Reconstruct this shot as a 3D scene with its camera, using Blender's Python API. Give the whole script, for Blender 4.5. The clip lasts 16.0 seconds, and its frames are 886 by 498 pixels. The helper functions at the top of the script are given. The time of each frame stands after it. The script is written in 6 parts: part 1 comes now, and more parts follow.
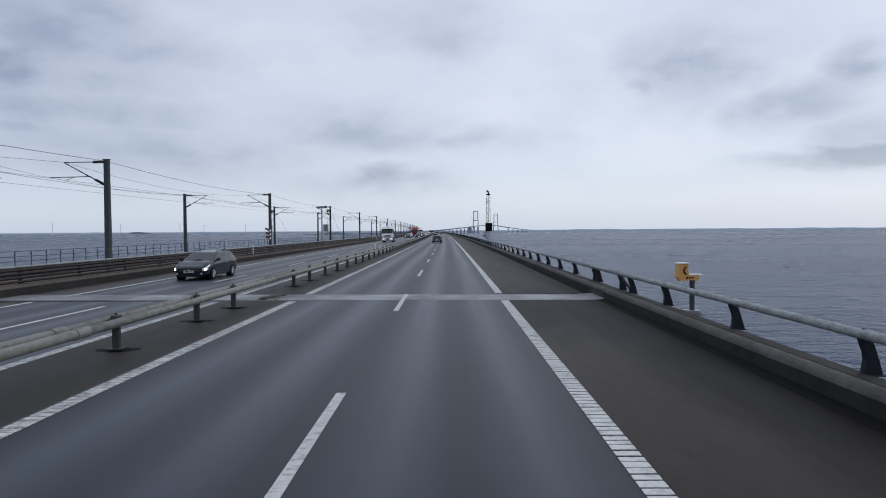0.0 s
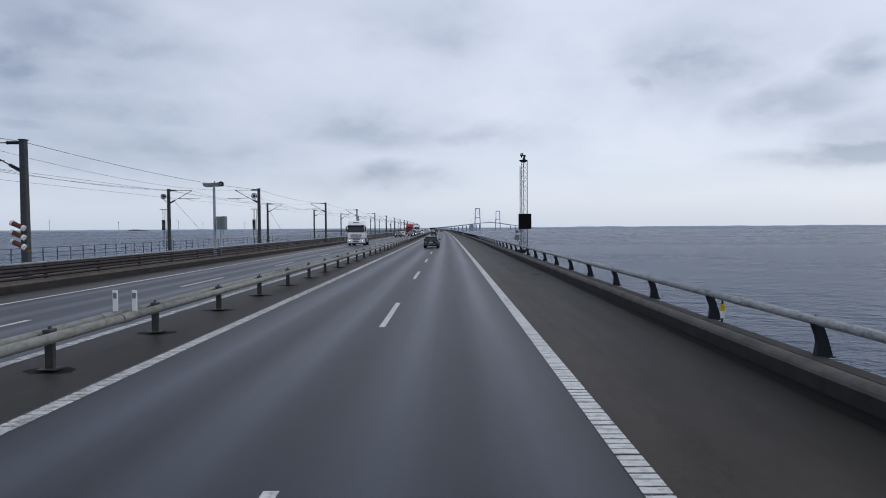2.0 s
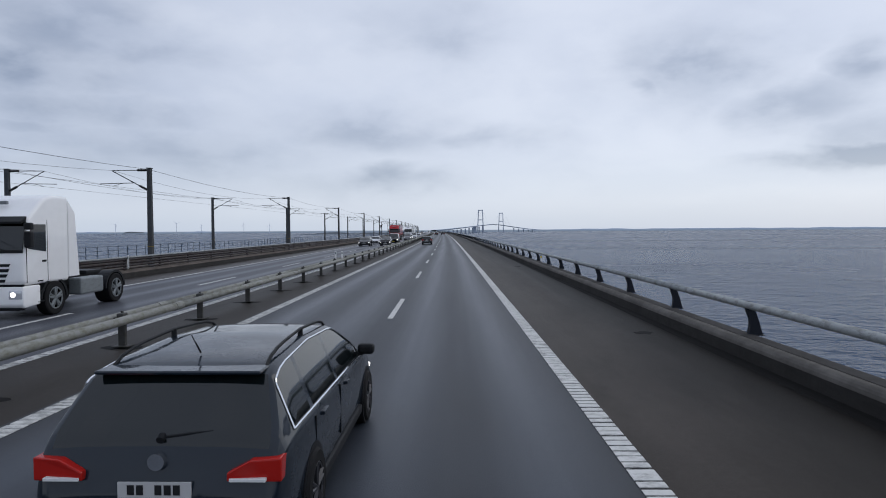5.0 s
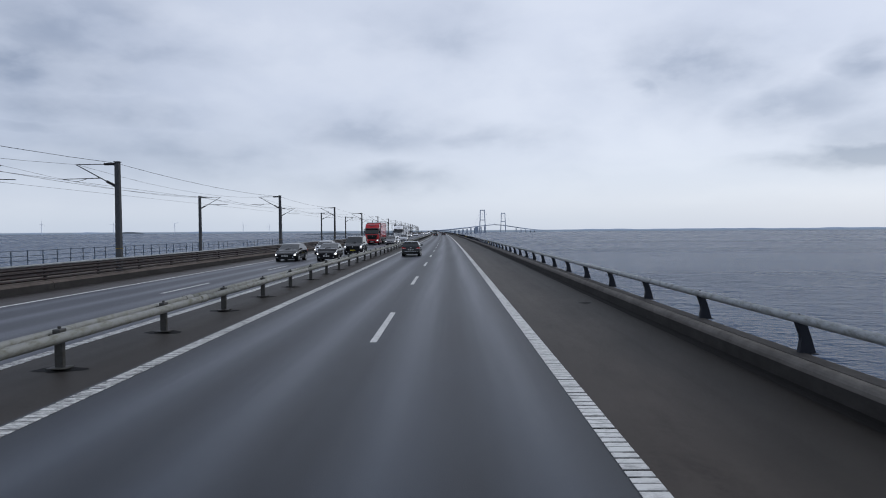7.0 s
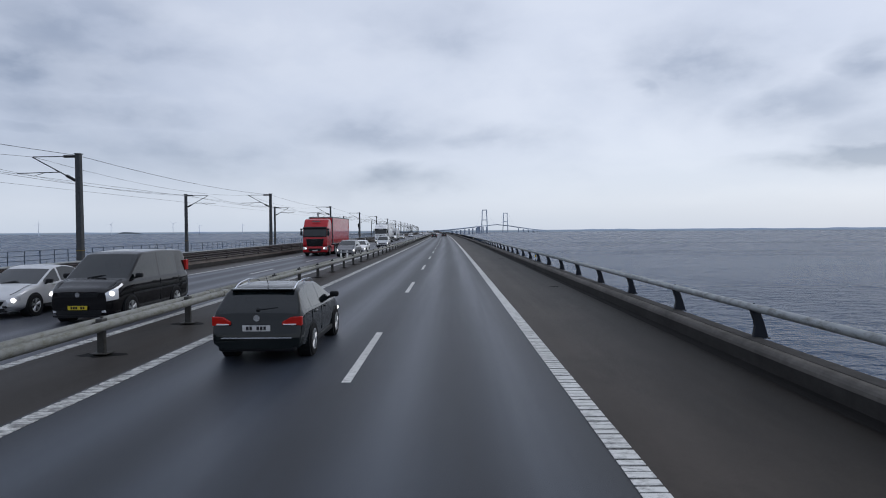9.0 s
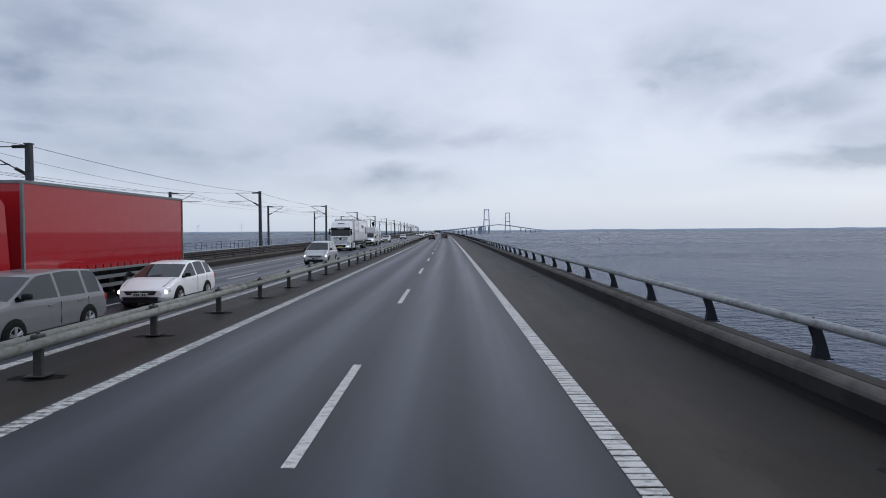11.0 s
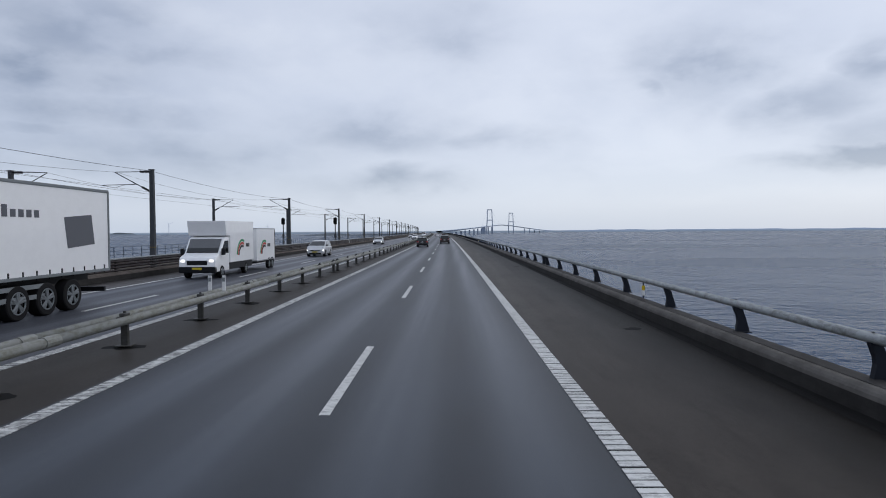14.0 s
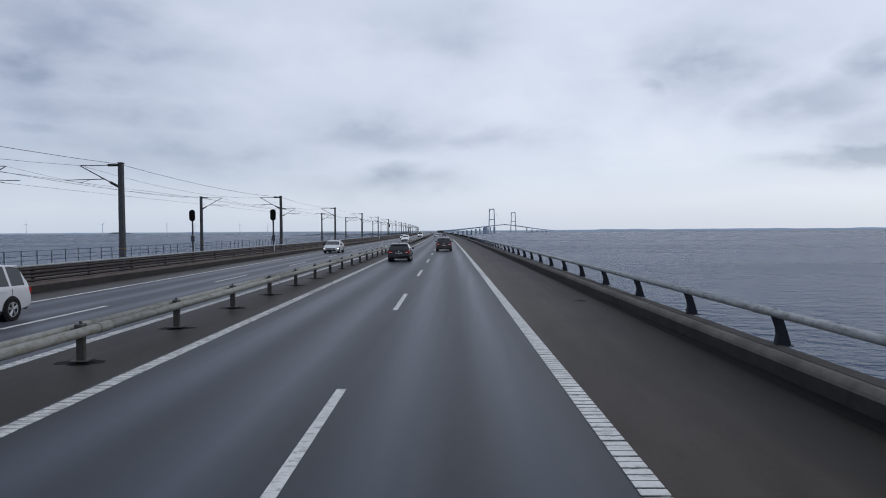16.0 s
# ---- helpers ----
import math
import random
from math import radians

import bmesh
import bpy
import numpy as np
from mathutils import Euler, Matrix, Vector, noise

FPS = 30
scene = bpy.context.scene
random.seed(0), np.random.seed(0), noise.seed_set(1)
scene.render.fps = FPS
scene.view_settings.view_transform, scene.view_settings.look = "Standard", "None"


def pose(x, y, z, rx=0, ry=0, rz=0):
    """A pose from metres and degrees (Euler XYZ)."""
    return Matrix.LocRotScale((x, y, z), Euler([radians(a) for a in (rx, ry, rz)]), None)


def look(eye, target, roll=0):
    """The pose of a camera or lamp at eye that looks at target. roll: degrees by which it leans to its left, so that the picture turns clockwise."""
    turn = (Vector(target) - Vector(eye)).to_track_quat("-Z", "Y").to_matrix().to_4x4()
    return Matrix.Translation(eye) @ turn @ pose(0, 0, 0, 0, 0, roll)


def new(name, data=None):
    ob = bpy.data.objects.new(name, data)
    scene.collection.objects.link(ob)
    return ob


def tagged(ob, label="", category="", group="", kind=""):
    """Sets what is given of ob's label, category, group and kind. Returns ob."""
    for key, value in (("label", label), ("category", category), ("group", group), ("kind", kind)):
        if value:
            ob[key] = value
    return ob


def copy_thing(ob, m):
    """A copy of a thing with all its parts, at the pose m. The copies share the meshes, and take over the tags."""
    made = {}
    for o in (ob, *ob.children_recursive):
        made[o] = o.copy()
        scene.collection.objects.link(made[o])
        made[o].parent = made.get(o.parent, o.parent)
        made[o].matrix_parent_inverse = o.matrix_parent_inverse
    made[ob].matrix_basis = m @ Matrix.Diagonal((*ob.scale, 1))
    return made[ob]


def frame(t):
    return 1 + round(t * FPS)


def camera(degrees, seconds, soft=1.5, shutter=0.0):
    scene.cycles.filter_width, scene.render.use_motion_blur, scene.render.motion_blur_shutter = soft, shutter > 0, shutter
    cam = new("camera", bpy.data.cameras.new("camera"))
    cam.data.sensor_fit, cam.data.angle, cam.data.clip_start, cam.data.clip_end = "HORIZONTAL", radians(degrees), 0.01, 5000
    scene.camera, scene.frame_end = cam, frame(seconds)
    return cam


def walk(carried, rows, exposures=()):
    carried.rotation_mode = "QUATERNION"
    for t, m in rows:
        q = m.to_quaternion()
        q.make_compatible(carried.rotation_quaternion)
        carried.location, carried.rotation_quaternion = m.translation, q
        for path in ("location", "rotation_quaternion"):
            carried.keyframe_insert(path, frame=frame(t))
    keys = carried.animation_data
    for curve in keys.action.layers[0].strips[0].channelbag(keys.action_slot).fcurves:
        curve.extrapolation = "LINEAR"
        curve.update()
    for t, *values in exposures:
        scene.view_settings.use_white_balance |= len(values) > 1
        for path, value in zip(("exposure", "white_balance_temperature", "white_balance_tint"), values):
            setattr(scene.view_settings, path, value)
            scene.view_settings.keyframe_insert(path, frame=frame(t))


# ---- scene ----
SPEED = 24.36          # metres a second along the carriageway
START = 0.46           # station of the lens at the start
BEND = 20000.0         # radius of the bridge's gentle left-hand bend
EYE = 2.475            # height of the lens above the asphalt


def spot(s, x, z=0.0):
    """A place s metres along the bridge, x metres to the right of the truck's line, z above the asphalt."""
    a = s / BEND
    return Vector((-s * s / (2 * BEND) + x * math.cos(a), s + x * math.sin(a), z))


def station(s, x, z=0.0, turn=0.0):
    """The pose of a thing that stands there, facing along the bridge."""
    return Matrix.Translation(spot(s, x, z)) @ pose(0, 0, 0, 0, 0, math.degrees(s / BEND) + turn)


cam = camera(70.0, 16.0, 1.0)
# seconds, sideways, height, yaw against the bridge, pitch, roll
PATH = [
    (0.0, -0.04, 0, 0.56, -1.67, 0.36), (0.5, -0.03, 0, 0.56, -1.73, 0.36), (1.0, -0.02, 0, 0.56, -1.79, 0.36), (1.5, 0, 0, 0.56, -1.12, 0.36),
    (2.0, -0.01, 0, 0.56, -1.91, 0.36), (2.5, -0.04, 0, 0.56, -1.88, 0.36), (3.0, -0.06, 0, 0.56, -1.52, 0.36), (3.5, -0.07, 0, 0.56, -1.71, 0.36),
    (4.0, -0.06, 0, 0.56, -1.79, 0.36), (4.5, -0.05, 0, 0.56, -1.72, 0.36), (7.0, 0, 0, 0.56, -1.68, 0.36), (7.5, -0.03, 0, 0.56, -1.55, 0.36),
    (8.0, -0.03, 0, 0.56, -1.86, 0.36), (8.5, -0.02, 0, 0.56, -1.65, 0.36), (9.0, 0, 0, 0.56, -1.67, 0.36), (11.5, 0, 0, 0.56, -1.66, 0.36),
    (12.0, 0, 0, 0.56, -1.48, 0.36), (12.5, 0, 0, 0.56, -1.81, 0.36), (13.0, 0, 0, 0.56, -1.42, 0.36), (13.5, 0, 0, 0.56, -1.7, 0.36),
    (14.0, 0, 0, 0.56, -1.62, 0.36), (14.5, 0, 0, 0.56, -1.73, 0.36), (15.0, 0, 0, 0.56, -1.32, 0.36), (15.5, 0, 0, 0.56, -1.48, 0.36),
    (16.0, 0, 0, 0.56, -1.65, 0.36),
]
ROWS = [(t, station(START + SPEED * t, dx, EYE + dz) @ pose(0, 0, 0, 90 + pitch, roll, yaw)) for t, dx, dz, yaw, pitch, roll in PATH]
walk(cam, ROWS, [(0.0, 0.0), (16.0, 0.0)])

# ---- light ----
world = bpy.data.worlds.new("overcast_sky")
world.use_nodes = True
scene.world = world
SUN_UP, SUN_ROUND = 38.0, 55.0


def build_world():
    tree = world.node_tree
    nodes, links = tree.nodes, tree.links
    nodes.clear()
    out, back = nodes.new("ShaderNodeOutputWorld"), nodes.new("ShaderNodeBackground")
    links.new(back.outputs[0], out.inputs[0])

    def math_node(op, a, b=None, c=None, clamp=False):
        n = nodes.new("ShaderNodeMath")
        n.operation, n.use_clamp = op, clamp
        for i, v in enumerate((a, b, c)):
            if v is None:
                continue
            if isinstance(v, (int, float)):
                n.inputs[i].default_value = v
            else:
                links.new(v, n.inputs[i])
        return n.outputs[0]

    def mix(fac, a, b):
        n = nodes.new("ShaderNodeMix")
        n.data_type = "RGBA"
        for key, v in ((0, fac), (6, a), (7, b)):
            if isinstance(v, (int, float)):
                n.inputs[key].default_value = v
            elif isinstance(v, tuple):
                n.inputs[key].default_value = (*v, 1)
            else:
                links.new(v, n.inputs[key])
        return n.outputs[2]

    sky = nodes.new("ShaderNodeTexSky")
    sky.sky_type, sky.sun_disc = "NISHITA", False
    sky.sun_elevation, sky.sun_rotation = radians(SUN_UP), radians(SUN_ROUND)
    dimmed = nodes.new("ShaderNodeMix")
    dimmed.data_type, dimmed.blend_type = "RGBA", "MULTIPLY"
    dimmed.inputs[0].default_value = 1.0
    dimmed.inputs[7].default_value = (0.1, 0.1, 0.1, 1)
    links.new(sky.outputs[0], dimmed.inputs[6])

    co = nodes.new("ShaderNodeTexCoord").outputs["Generated"]
    xyz = nodes.new("ShaderNodeSeparateXYZ")
    links.new(co, xyz.inputs[0])
    x, y, z = xyz.outputs
    up = math_node("MAXIMUM", z, 0.0)
    # the clouds lie in a flat layer, so they shrink towards the horizon
    far = math_node("ADD", up, 0.09)
    px, py = math_node("DIVIDE", x, far), math_node("DIVIDE", y, far)
    flat = nodes.new("ShaderNodeCombineXYZ")
    links.new(px, flat.inputs[0]), links.new(py, flat.inputs[1])

    def cloud(scale, detail, rough, lo, hi, shift, warp=0.6, dome=False):
        mapping = nodes.new("ShaderNodeMapping")
        mapping.inputs["Location"].default_value = shift
        mapping.inputs["Scale"].default_value = (1.0, 1.0, 2.0 if dome else 1.0)
        links.new(co if dome else flat.outputs[0], mapping.inputs[0])
        n = nodes.new("ShaderNodeTexNoise")
        n.inputs["Scale"].default_value, n.inputs["Detail"].default_value = scale, detail
        n.inputs["Roughness"].default_value, n.inputs["Distortion"].default_value = rough, warp
        links.new(mapping.outputs[0], n.inputs["Vector"])
        m = nodes.new("ShaderNodeMapRange")
        m.interpolation_type = "SMOOTHSTEP"
        m.inputs[1].default_value, m.inputs[2].default_value = lo, hi
        links.new(n.outputs[0], m.inputs[0])
        return m.outputs[0]

    broad = cloud(0.55, 5, 0.55, 0.35, 0.68, (3.1, 0.4, 0))
    puffs = cloud(4.5, 5, 0.54, 0.44, 0.66, (7.3, 2.2, 4), 0.1, True)
    wisps = cloud(7.0, 5, 0.52, 0.42, 0.66, (1.0, 5.0, 2), 0.1, True)
    ragged = cloud(8.5, 5, 0.54, 0.38, 0.62, (2.0, 9.0, 1), 0.1, True)
    sway = cloud(5.0, 4, 0.55, 0.0, 1.0, (5.0, 1.0, 7), 0.2, True)
    lift = cloud(7.5, 4, 0.55, 0.0, 1.0, (9.0, 4.0, 3), 0.2, True)
    bearing = math_node("MULTIPLY", math_node("ARCTAN2", x, y), 57.2958)
    height = math_node("MULTIPLY", math_node("ARCSINE", z), 57.2958)
    # the deck is thicker and greyer towards the left-hand side of the bridge
    side = nodes.new("ShaderNodeMapRange")
    side.interpolation_type = "SMOOTHSTEP"
    side.inputs[1].default_value, side.inputs[2].default_value = 0.0, -32.0
    links.new(bearing, side.inputs[0])
    tone = mix(math_node("MULTIPLY", broad, 0.35), (0.69, 0.75, 0.885), (0.62, 0.68, 0.83))
    tone = mix(math_node("MULTIPLY", side.outputs[0], 0.62), tone, (0.49, 0.56, 0.72))
    tone = mix(math_node("MULTIPLY", puffs, 0.22), tone, (0.48, 0.54, 0.68))
    # cloud banks ahead: bearing to the right, height over the horizon, half width, half height, depth (degrees); their edges are torn
    torn = math_node("ADD", bearing, math_node("MULTIPLY", math_node("SUBTRACT", sway, 0.5), 9.0))
    lifted = math_node("ADD", height, math_node("MULTIPLY", math_node("SUBTRACT", lift, 0.5), 2.6))

    def banks(places):
        total = None
        for bx, hy, wx, wy, deep in places:
            ex = math_node("POWER", math_node("ABSOLUTE", math_node("DIVIDE", math_node("SUBTRACT", torn, bx), wx * 1.5)), 2.0)
            ey = math_node("POWER", math_node("ABSOLUTE", math_node("DIVIDE", math_node("SUBTRACT", lifted, hy), wy * 1.7)), 2.0)
            bell = math_node("MULTIPLY", math_node("POWER", 2.718, math_node("MULTIPLY", math_node("ADD", ex, ey), -0.9)), deep)
            total = bell if total is None else math_node("MAXIMUM", total, bell)
        return total

    bright = banks(((-16.1, 16.5, 9.9, 3.1, 0.5), (7.3, 13.5, 8.4, 5.2, 0.7), (16.9, 7.8, 8.7, 1.7, 0.75), (19.7, 5.5, 11.1, 0.5, 0.6), (28.5, 11.9, 1.9, 0.9, 0.6),
                    (27.7, 2.6, 7.8, 0.4, 0.5), (-26.6, 1.1, 13.7, 0.7, 0.4), (-0.2, 12.7, 6.1, 2.9, 0.45)))
    tone = mix(math_node("MULTIPLY", bright, math_node("ADD", math_node("MULTIPLY", wisps, 0.35), 0.65)), tone, (0.79, 0.84, 0.96))
    dark = banks(((-34.4, 12.7, 5.0, 1.4, 1.05), (-32.8, 15.0, 6.0, 2.4, 0.75), (-25.5, 14.3, 3.8, 0.7, 0.55), (-30.4, 9.5, 5.8, 0.9, 0.75), (-23.1, 6.6, 8.3, 1.1, 0.6),
                  (-32.0, 5.3, 4.9, 0.6, 0.55), (-7.9, 8.6, 5.0, 1.0, 0.62), (-5.9, 4.4, 3.0, 0.7, 1.05), (-10.6, 4.0, 4.0, 0.6, 0.6), (-2.2, 17.4, 3.5, 1.6, 0.45),
                  (20.5, 12.8, 4.2, 1.7, 0.8), (15.9, 12.1, 1.1, 0.8, 0.75), (28.4, 9.6, 3.4, 1.0, 0.6), (32.9, 11.7, 1.6, 1.1, 0.75), (31.8, 5.4, 3.1, 0.5, 1.15),
                  (28.8, 5.4, 1.9, 0.3, 0.7), (32.5, 6.6, 2.1, 1.0, 0.5), (2.8, 8.3, 4.0, 0.6, 0.4), (-33.8, 7.8, 4.0, 0.4, 0.55)))
    dark = math_node("MULTIPLY", dark, math_node("ADD", math_node("MULTIPLY", ragged, 0.50), 0.68))
    tone = mix(math_node("MINIMUM", math_node("MULTIPLY", dark, 0.95), 1.0), tone, (0.30, 0.36, 0.49))
    tone = mix(math_node("MULTIPLY", wisps, 0.16), tone, (0.80, 0.85, 0.96))
    # a paler strip low over the water, warmer straight ahead
    low = nodes.new("ShaderNodeMapRange")
    low.interpolation_type = "SMOOTHSTEP"
    low.inputs[1].default_value, low.inputs[2].default_value = 0.16, 0.0
    links.new(z, low.inputs[0])
    tone = mix(math_node("MULTIPLY", low.outputs[0], 0.55), tone, (0.72, 0.79, 0.90))
    band = nodes.new("ShaderNodeMapRange")
    band.interpolation_type = "SMOOTHSTEP"
    band.inputs[1].default_value, band.inputs[2].default_value = 0.045, 0.004
    links.new(z, band.inputs[0])
    tone = mix(math_node("MULTIPLY", band.outputs[0], 0.55), tone, (0.57, 0.66, 0.80))
    # thin veil of the clear sky's own light over the cloud deck
    tone = mix(0.12, tone, dimmed.outputs[2])
    # under the horizon: hazy far water
    below = nodes.new("ShaderNodeMapRange")
    below.inputs[1].default_value, below.inputs[2].default_value = 0.0008, -0.0008
    links.new(z, below.inputs[0])
    tone = mix(below.outputs[0], tone, (0.17, 0.22, 0.30))
    links.new(tone, back.inputs[0])
    back.inputs[1].default_value = 1.0


build_world()
sun = new("sun", bpy.data.lights.new("sun", "SUN"))
sun.data.energy, sun.data.angle, sun.data.color = 0.5, radians(40), (1.0, 0.96, 0.9)
sun.matrix_world = look((0, 0, 0), (-math.sin(radians(SUN_ROUND)) * math.cos(radians(SUN_UP)), -math.cos(radians(SUN_ROUND)) * math.cos(radians(SUN_UP)), -math.sin(radians(SUN_UP))))


# ---- materials ----
class Mat:
    """A small builder for node materials."""

    def __init__(self, name, color=(0.5, 0.5, 0.5), rough=0.6, metal=0.0):
        self.m = bpy.data.materials.new(name)
        self.m.use_nodes = True
        self.nodes, self.links = self.m.node_tree.nodes, self.m.node_tree.links
        self.bsdf = self.nodes["Principled BSDF"]
        self.bsdf.inputs["Base Color"].default_value = (*color, 1)
        self.bsdf.inputs["Roughness"].default_value = rough
        self.bsdf.inputs["Metallic"].default_value = metal
        self.bsdf.inputs["Specular IOR Level"].default_value = 0.14 if rough > 0.45 else 0.3
        self.co = None

    def coords(self):
        if self.co is None:
            self.co = self.nodes.new("ShaderNodeTexCoord").outputs["Object"]
        return self.co

    def put(self, value, socket):
        if isinstance(value, (int, float)):
            socket.default_value = value
        elif isinstance(value, tuple):
            socket.default_value = (*value, 1) if len(value) == 3 and socket.type == "RGBA" else value
        else:
            self.links.new(value, socket)

    def noise(self, scale, detail=4, rough=0.6, stretch=(1, 1, 1), lo=0.3, hi=0.7):
        mp = self.nodes.new("ShaderNodeMapping")
        mp.inputs["Scale"].default_value = stretch
        self.links.new(self.coords(), mp.inputs[0])
        n = self.nodes.new("ShaderNodeTexNoise")
        n.inputs["Scale"].default_value, n.inputs["Detail"].default_value, n.inputs["Roughness"].default_value = scale, detail, rough
        self.links.new(mp.outputs[0], n.inputs["Vector"])
        r = self.nodes.new("ShaderNodeMapRange")
        r.inputs[1].default_value, r.inputs[2].default_value = lo, hi
        self.links.new(n.outputs[0], r.inputs[0])
        return r.outputs[0]

    def mix(self, fac, a, b, blend="MIX"):
        n = self.nodes.new("ShaderNodeMix")
        n.data_type, n.blend_type = "RGBA", blend
        self.put(fac, n.inputs[0]), self.put(a, n.inputs[6]), self.put(b, n.inputs[7])
        return n.outputs[2]

    def math(self, op, a, b=0.0, clamp=False):
        n = self.nodes.new("ShaderNodeMath")
        n.operation, n.use_clamp = op, clamp
        self.put(a, n.inputs[0]), self.put(b, n.inputs[1])
        return n.outputs[0]

    def remap(self, v, a, b, c, d):
        n = self.nodes.new("ShaderNodeMapRange")
        for i, k in enumerate((a, b, c, d)):
            n.inputs[i + 1].default_value = k
        self.links.new(v, n.inputs[0])
        return n.outputs[0]

    def attr(self, name):
        n = self.nodes.new("ShaderNodeAttribute")
        n.attribute_name = name
        return n.outputs

    def color(self, v):
        self.put(v, self.bsdf.inputs["Base Color"])
        return self

    def rough(self, v):
        self.put(v, self.bsdf.inputs["Roughness"])
        return self

    def bump(self, v, strength=0.3, distance=0.01):
        b = self.nodes.new("ShaderNodeBump")
        b.inputs["Strength"].default_value, b.inputs["Distance"].default_value = strength, distance
        self.links.new(v, b.inputs["Height"])
        self.links.new(b.outputs[0], self.bsdf.inputs["Normal"])
        return self


def asphalt(name, base, worn, tracks=(), shine=0.2, patchy=0.25, gutter=()):
    """Asphalt; tracks: sideways places of bands in the worn colour, such as polished wheel paths; gutter: where the
    darkening along a kerb begins and is full, and how strong it is.
    """
    m = Mat(name, base, 0.6)
    fine = m.noise(55, 3, 0.7, lo=0.25, hi=0.75)
    broad = m.noise(0.35, 5, 0.6, (1, 0.12, 1))
    streak = m.noise(1.6, 4, 0.6, (1, 0.02, 1), 0.35, 0.68)
    col = m.mix(m.math("MULTIPLY", fine, 0.5), base, tuple(c * 1.25 for c in base))
    col = m.mix(m.math("MULTIPLY", broad, 0.35), col, tuple(c * 0.75 for c in base))
    blot = m.noise(0.55, 7, 0.68, (1, 0.35, 1), 0.42, 0.66)
    col = m.mix(m.math("MULTIPLY", blot, patchy), col, tuple(c * 1.5 for c in base))
    damp = m.noise(0.9, 6, 0.7, (1, 0.28, 1.3), 0.52, 0.70)
    col = m.mix(m.math("MULTIPLY", damp, patchy * 0.9), col, tuple(c * 0.5 for c in base))
    pit = m.noise(11, 6, 0.75, lo=0.42, hi=0.68)
    col = m.mix(m.math("MULTIPLY", pit, 0.12 + 0.3 * patchy), col, tuple(c * 1.7 for c in base))
    rub = m.noise(4.5, 6, 0.65, (1, 0.012, 1), 0.40, 0.72)
    gloss = m.remap(streak, 0, 1, 0.53, 0.49)
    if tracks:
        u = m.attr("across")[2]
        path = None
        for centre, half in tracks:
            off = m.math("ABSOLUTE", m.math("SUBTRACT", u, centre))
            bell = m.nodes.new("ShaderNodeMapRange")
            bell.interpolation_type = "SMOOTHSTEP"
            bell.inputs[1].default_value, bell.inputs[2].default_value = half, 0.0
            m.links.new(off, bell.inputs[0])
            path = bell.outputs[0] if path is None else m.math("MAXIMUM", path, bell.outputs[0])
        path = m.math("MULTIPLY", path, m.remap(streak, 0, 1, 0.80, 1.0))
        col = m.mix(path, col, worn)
        col = m.mix(m.math("MULTIPLY", rub, 0.30), col, tuple(c * 0.62 for c in worn))
        col = m.mix(m.math("MULTIPLY", blot, 0.16), col, tuple(c * 1.45 for c in worn))
        gloss = m.math("SUBTRACT", gloss, m.math("MULTIPLY", path, 0.12))
    m.bsdf.inputs["Specular IOR Level"].default_value = shine
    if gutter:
        # dirt along the kerb, torn at its edge, plus windscreen shading put into the colour
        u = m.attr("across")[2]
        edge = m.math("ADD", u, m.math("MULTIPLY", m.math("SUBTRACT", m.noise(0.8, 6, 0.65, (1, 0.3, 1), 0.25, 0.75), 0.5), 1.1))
        kerb_dark = m.nodes.new("ShaderNodeMapRange")
        kerb_dark.interpolation_type = "SMOOTHSTEP"
        kerb_dark.inputs[1].default_value, kerb_dark.inputs[2].default_value = gutter[0], gutter[1]
        m.links.new(edge, kerb_dark.inputs[0])
        col = m.mix(m.math("MULTIPLY", kerb_dark.outputs[0], gutter[2]), col, (0.006, 0.0052, 0.005))
        # dark oily spill either side of the expansion joint
        along = m.nodes.new("ShaderNodeSeparateXYZ")
        m.links.new(m.coords(), along.inputs[0])
        off = m.math("ABSOLUTE", m.math("SUBTRACT", along.outputs[1], 21.5))
        spill = m.nodes.new("ShaderNodeMapRange")
        spill.interpolation_type = "SMOOTHSTEP"
        spill.inputs[1].default_value, spill.inputs[2].default_value = 11.0, 4.0
        m.links.new(m.math("ADD", off, m.math("MULTIPLY", m.noise(1.1, 7, 0.68, (1, 0.7, 1), 0.3, 0.7), 3.5)), spill.inputs[0])
        col = m.mix(m.math("MULTIPLY", spill.outputs[0], 0.9), col, (0.0055, 0.0048, 0.0046))
    m.color(col).rough(gloss).bump(fine, 0.35, 0.004)
    return m.m


def concrete(name, base=(0.115, 0.107, 0.098), dark=0.5):
    m = Mat(name, base, 0.85)
    grain = m.noise(30, 4, 0.65)
    stain = m.noise(1.3, 7, 0.7, (1, 0.6, 1.6), 0.40, 0.66)
    drip = m.noise(2.2, 4, 0.6, (1, 1, 0.08), 0.5, 0.75)
    mottle = m.noise(5.5, 6, 0.72, (1, 0.6, 1), 0.40, 0.64)
    col = m.mix(m.math("MULTIPLY", grain, 0.4), base, tuple(c * 1.2 for c in base))
    col = m.mix(m.math("MULTIPLY", mottle, 0.45), col, tuple(c * 1.6 for c in base))
    col = m.mix(m.math("MULTIPLY", stain, 0.7), col, tuple(c * dark for c in base))
    col = m.mix(m.math("MULTIPLY", drip, 0.5), col, tuple(c * 0.5 for c in base))
    return m.color(col).bump(grain, 0.3, 0.004).m


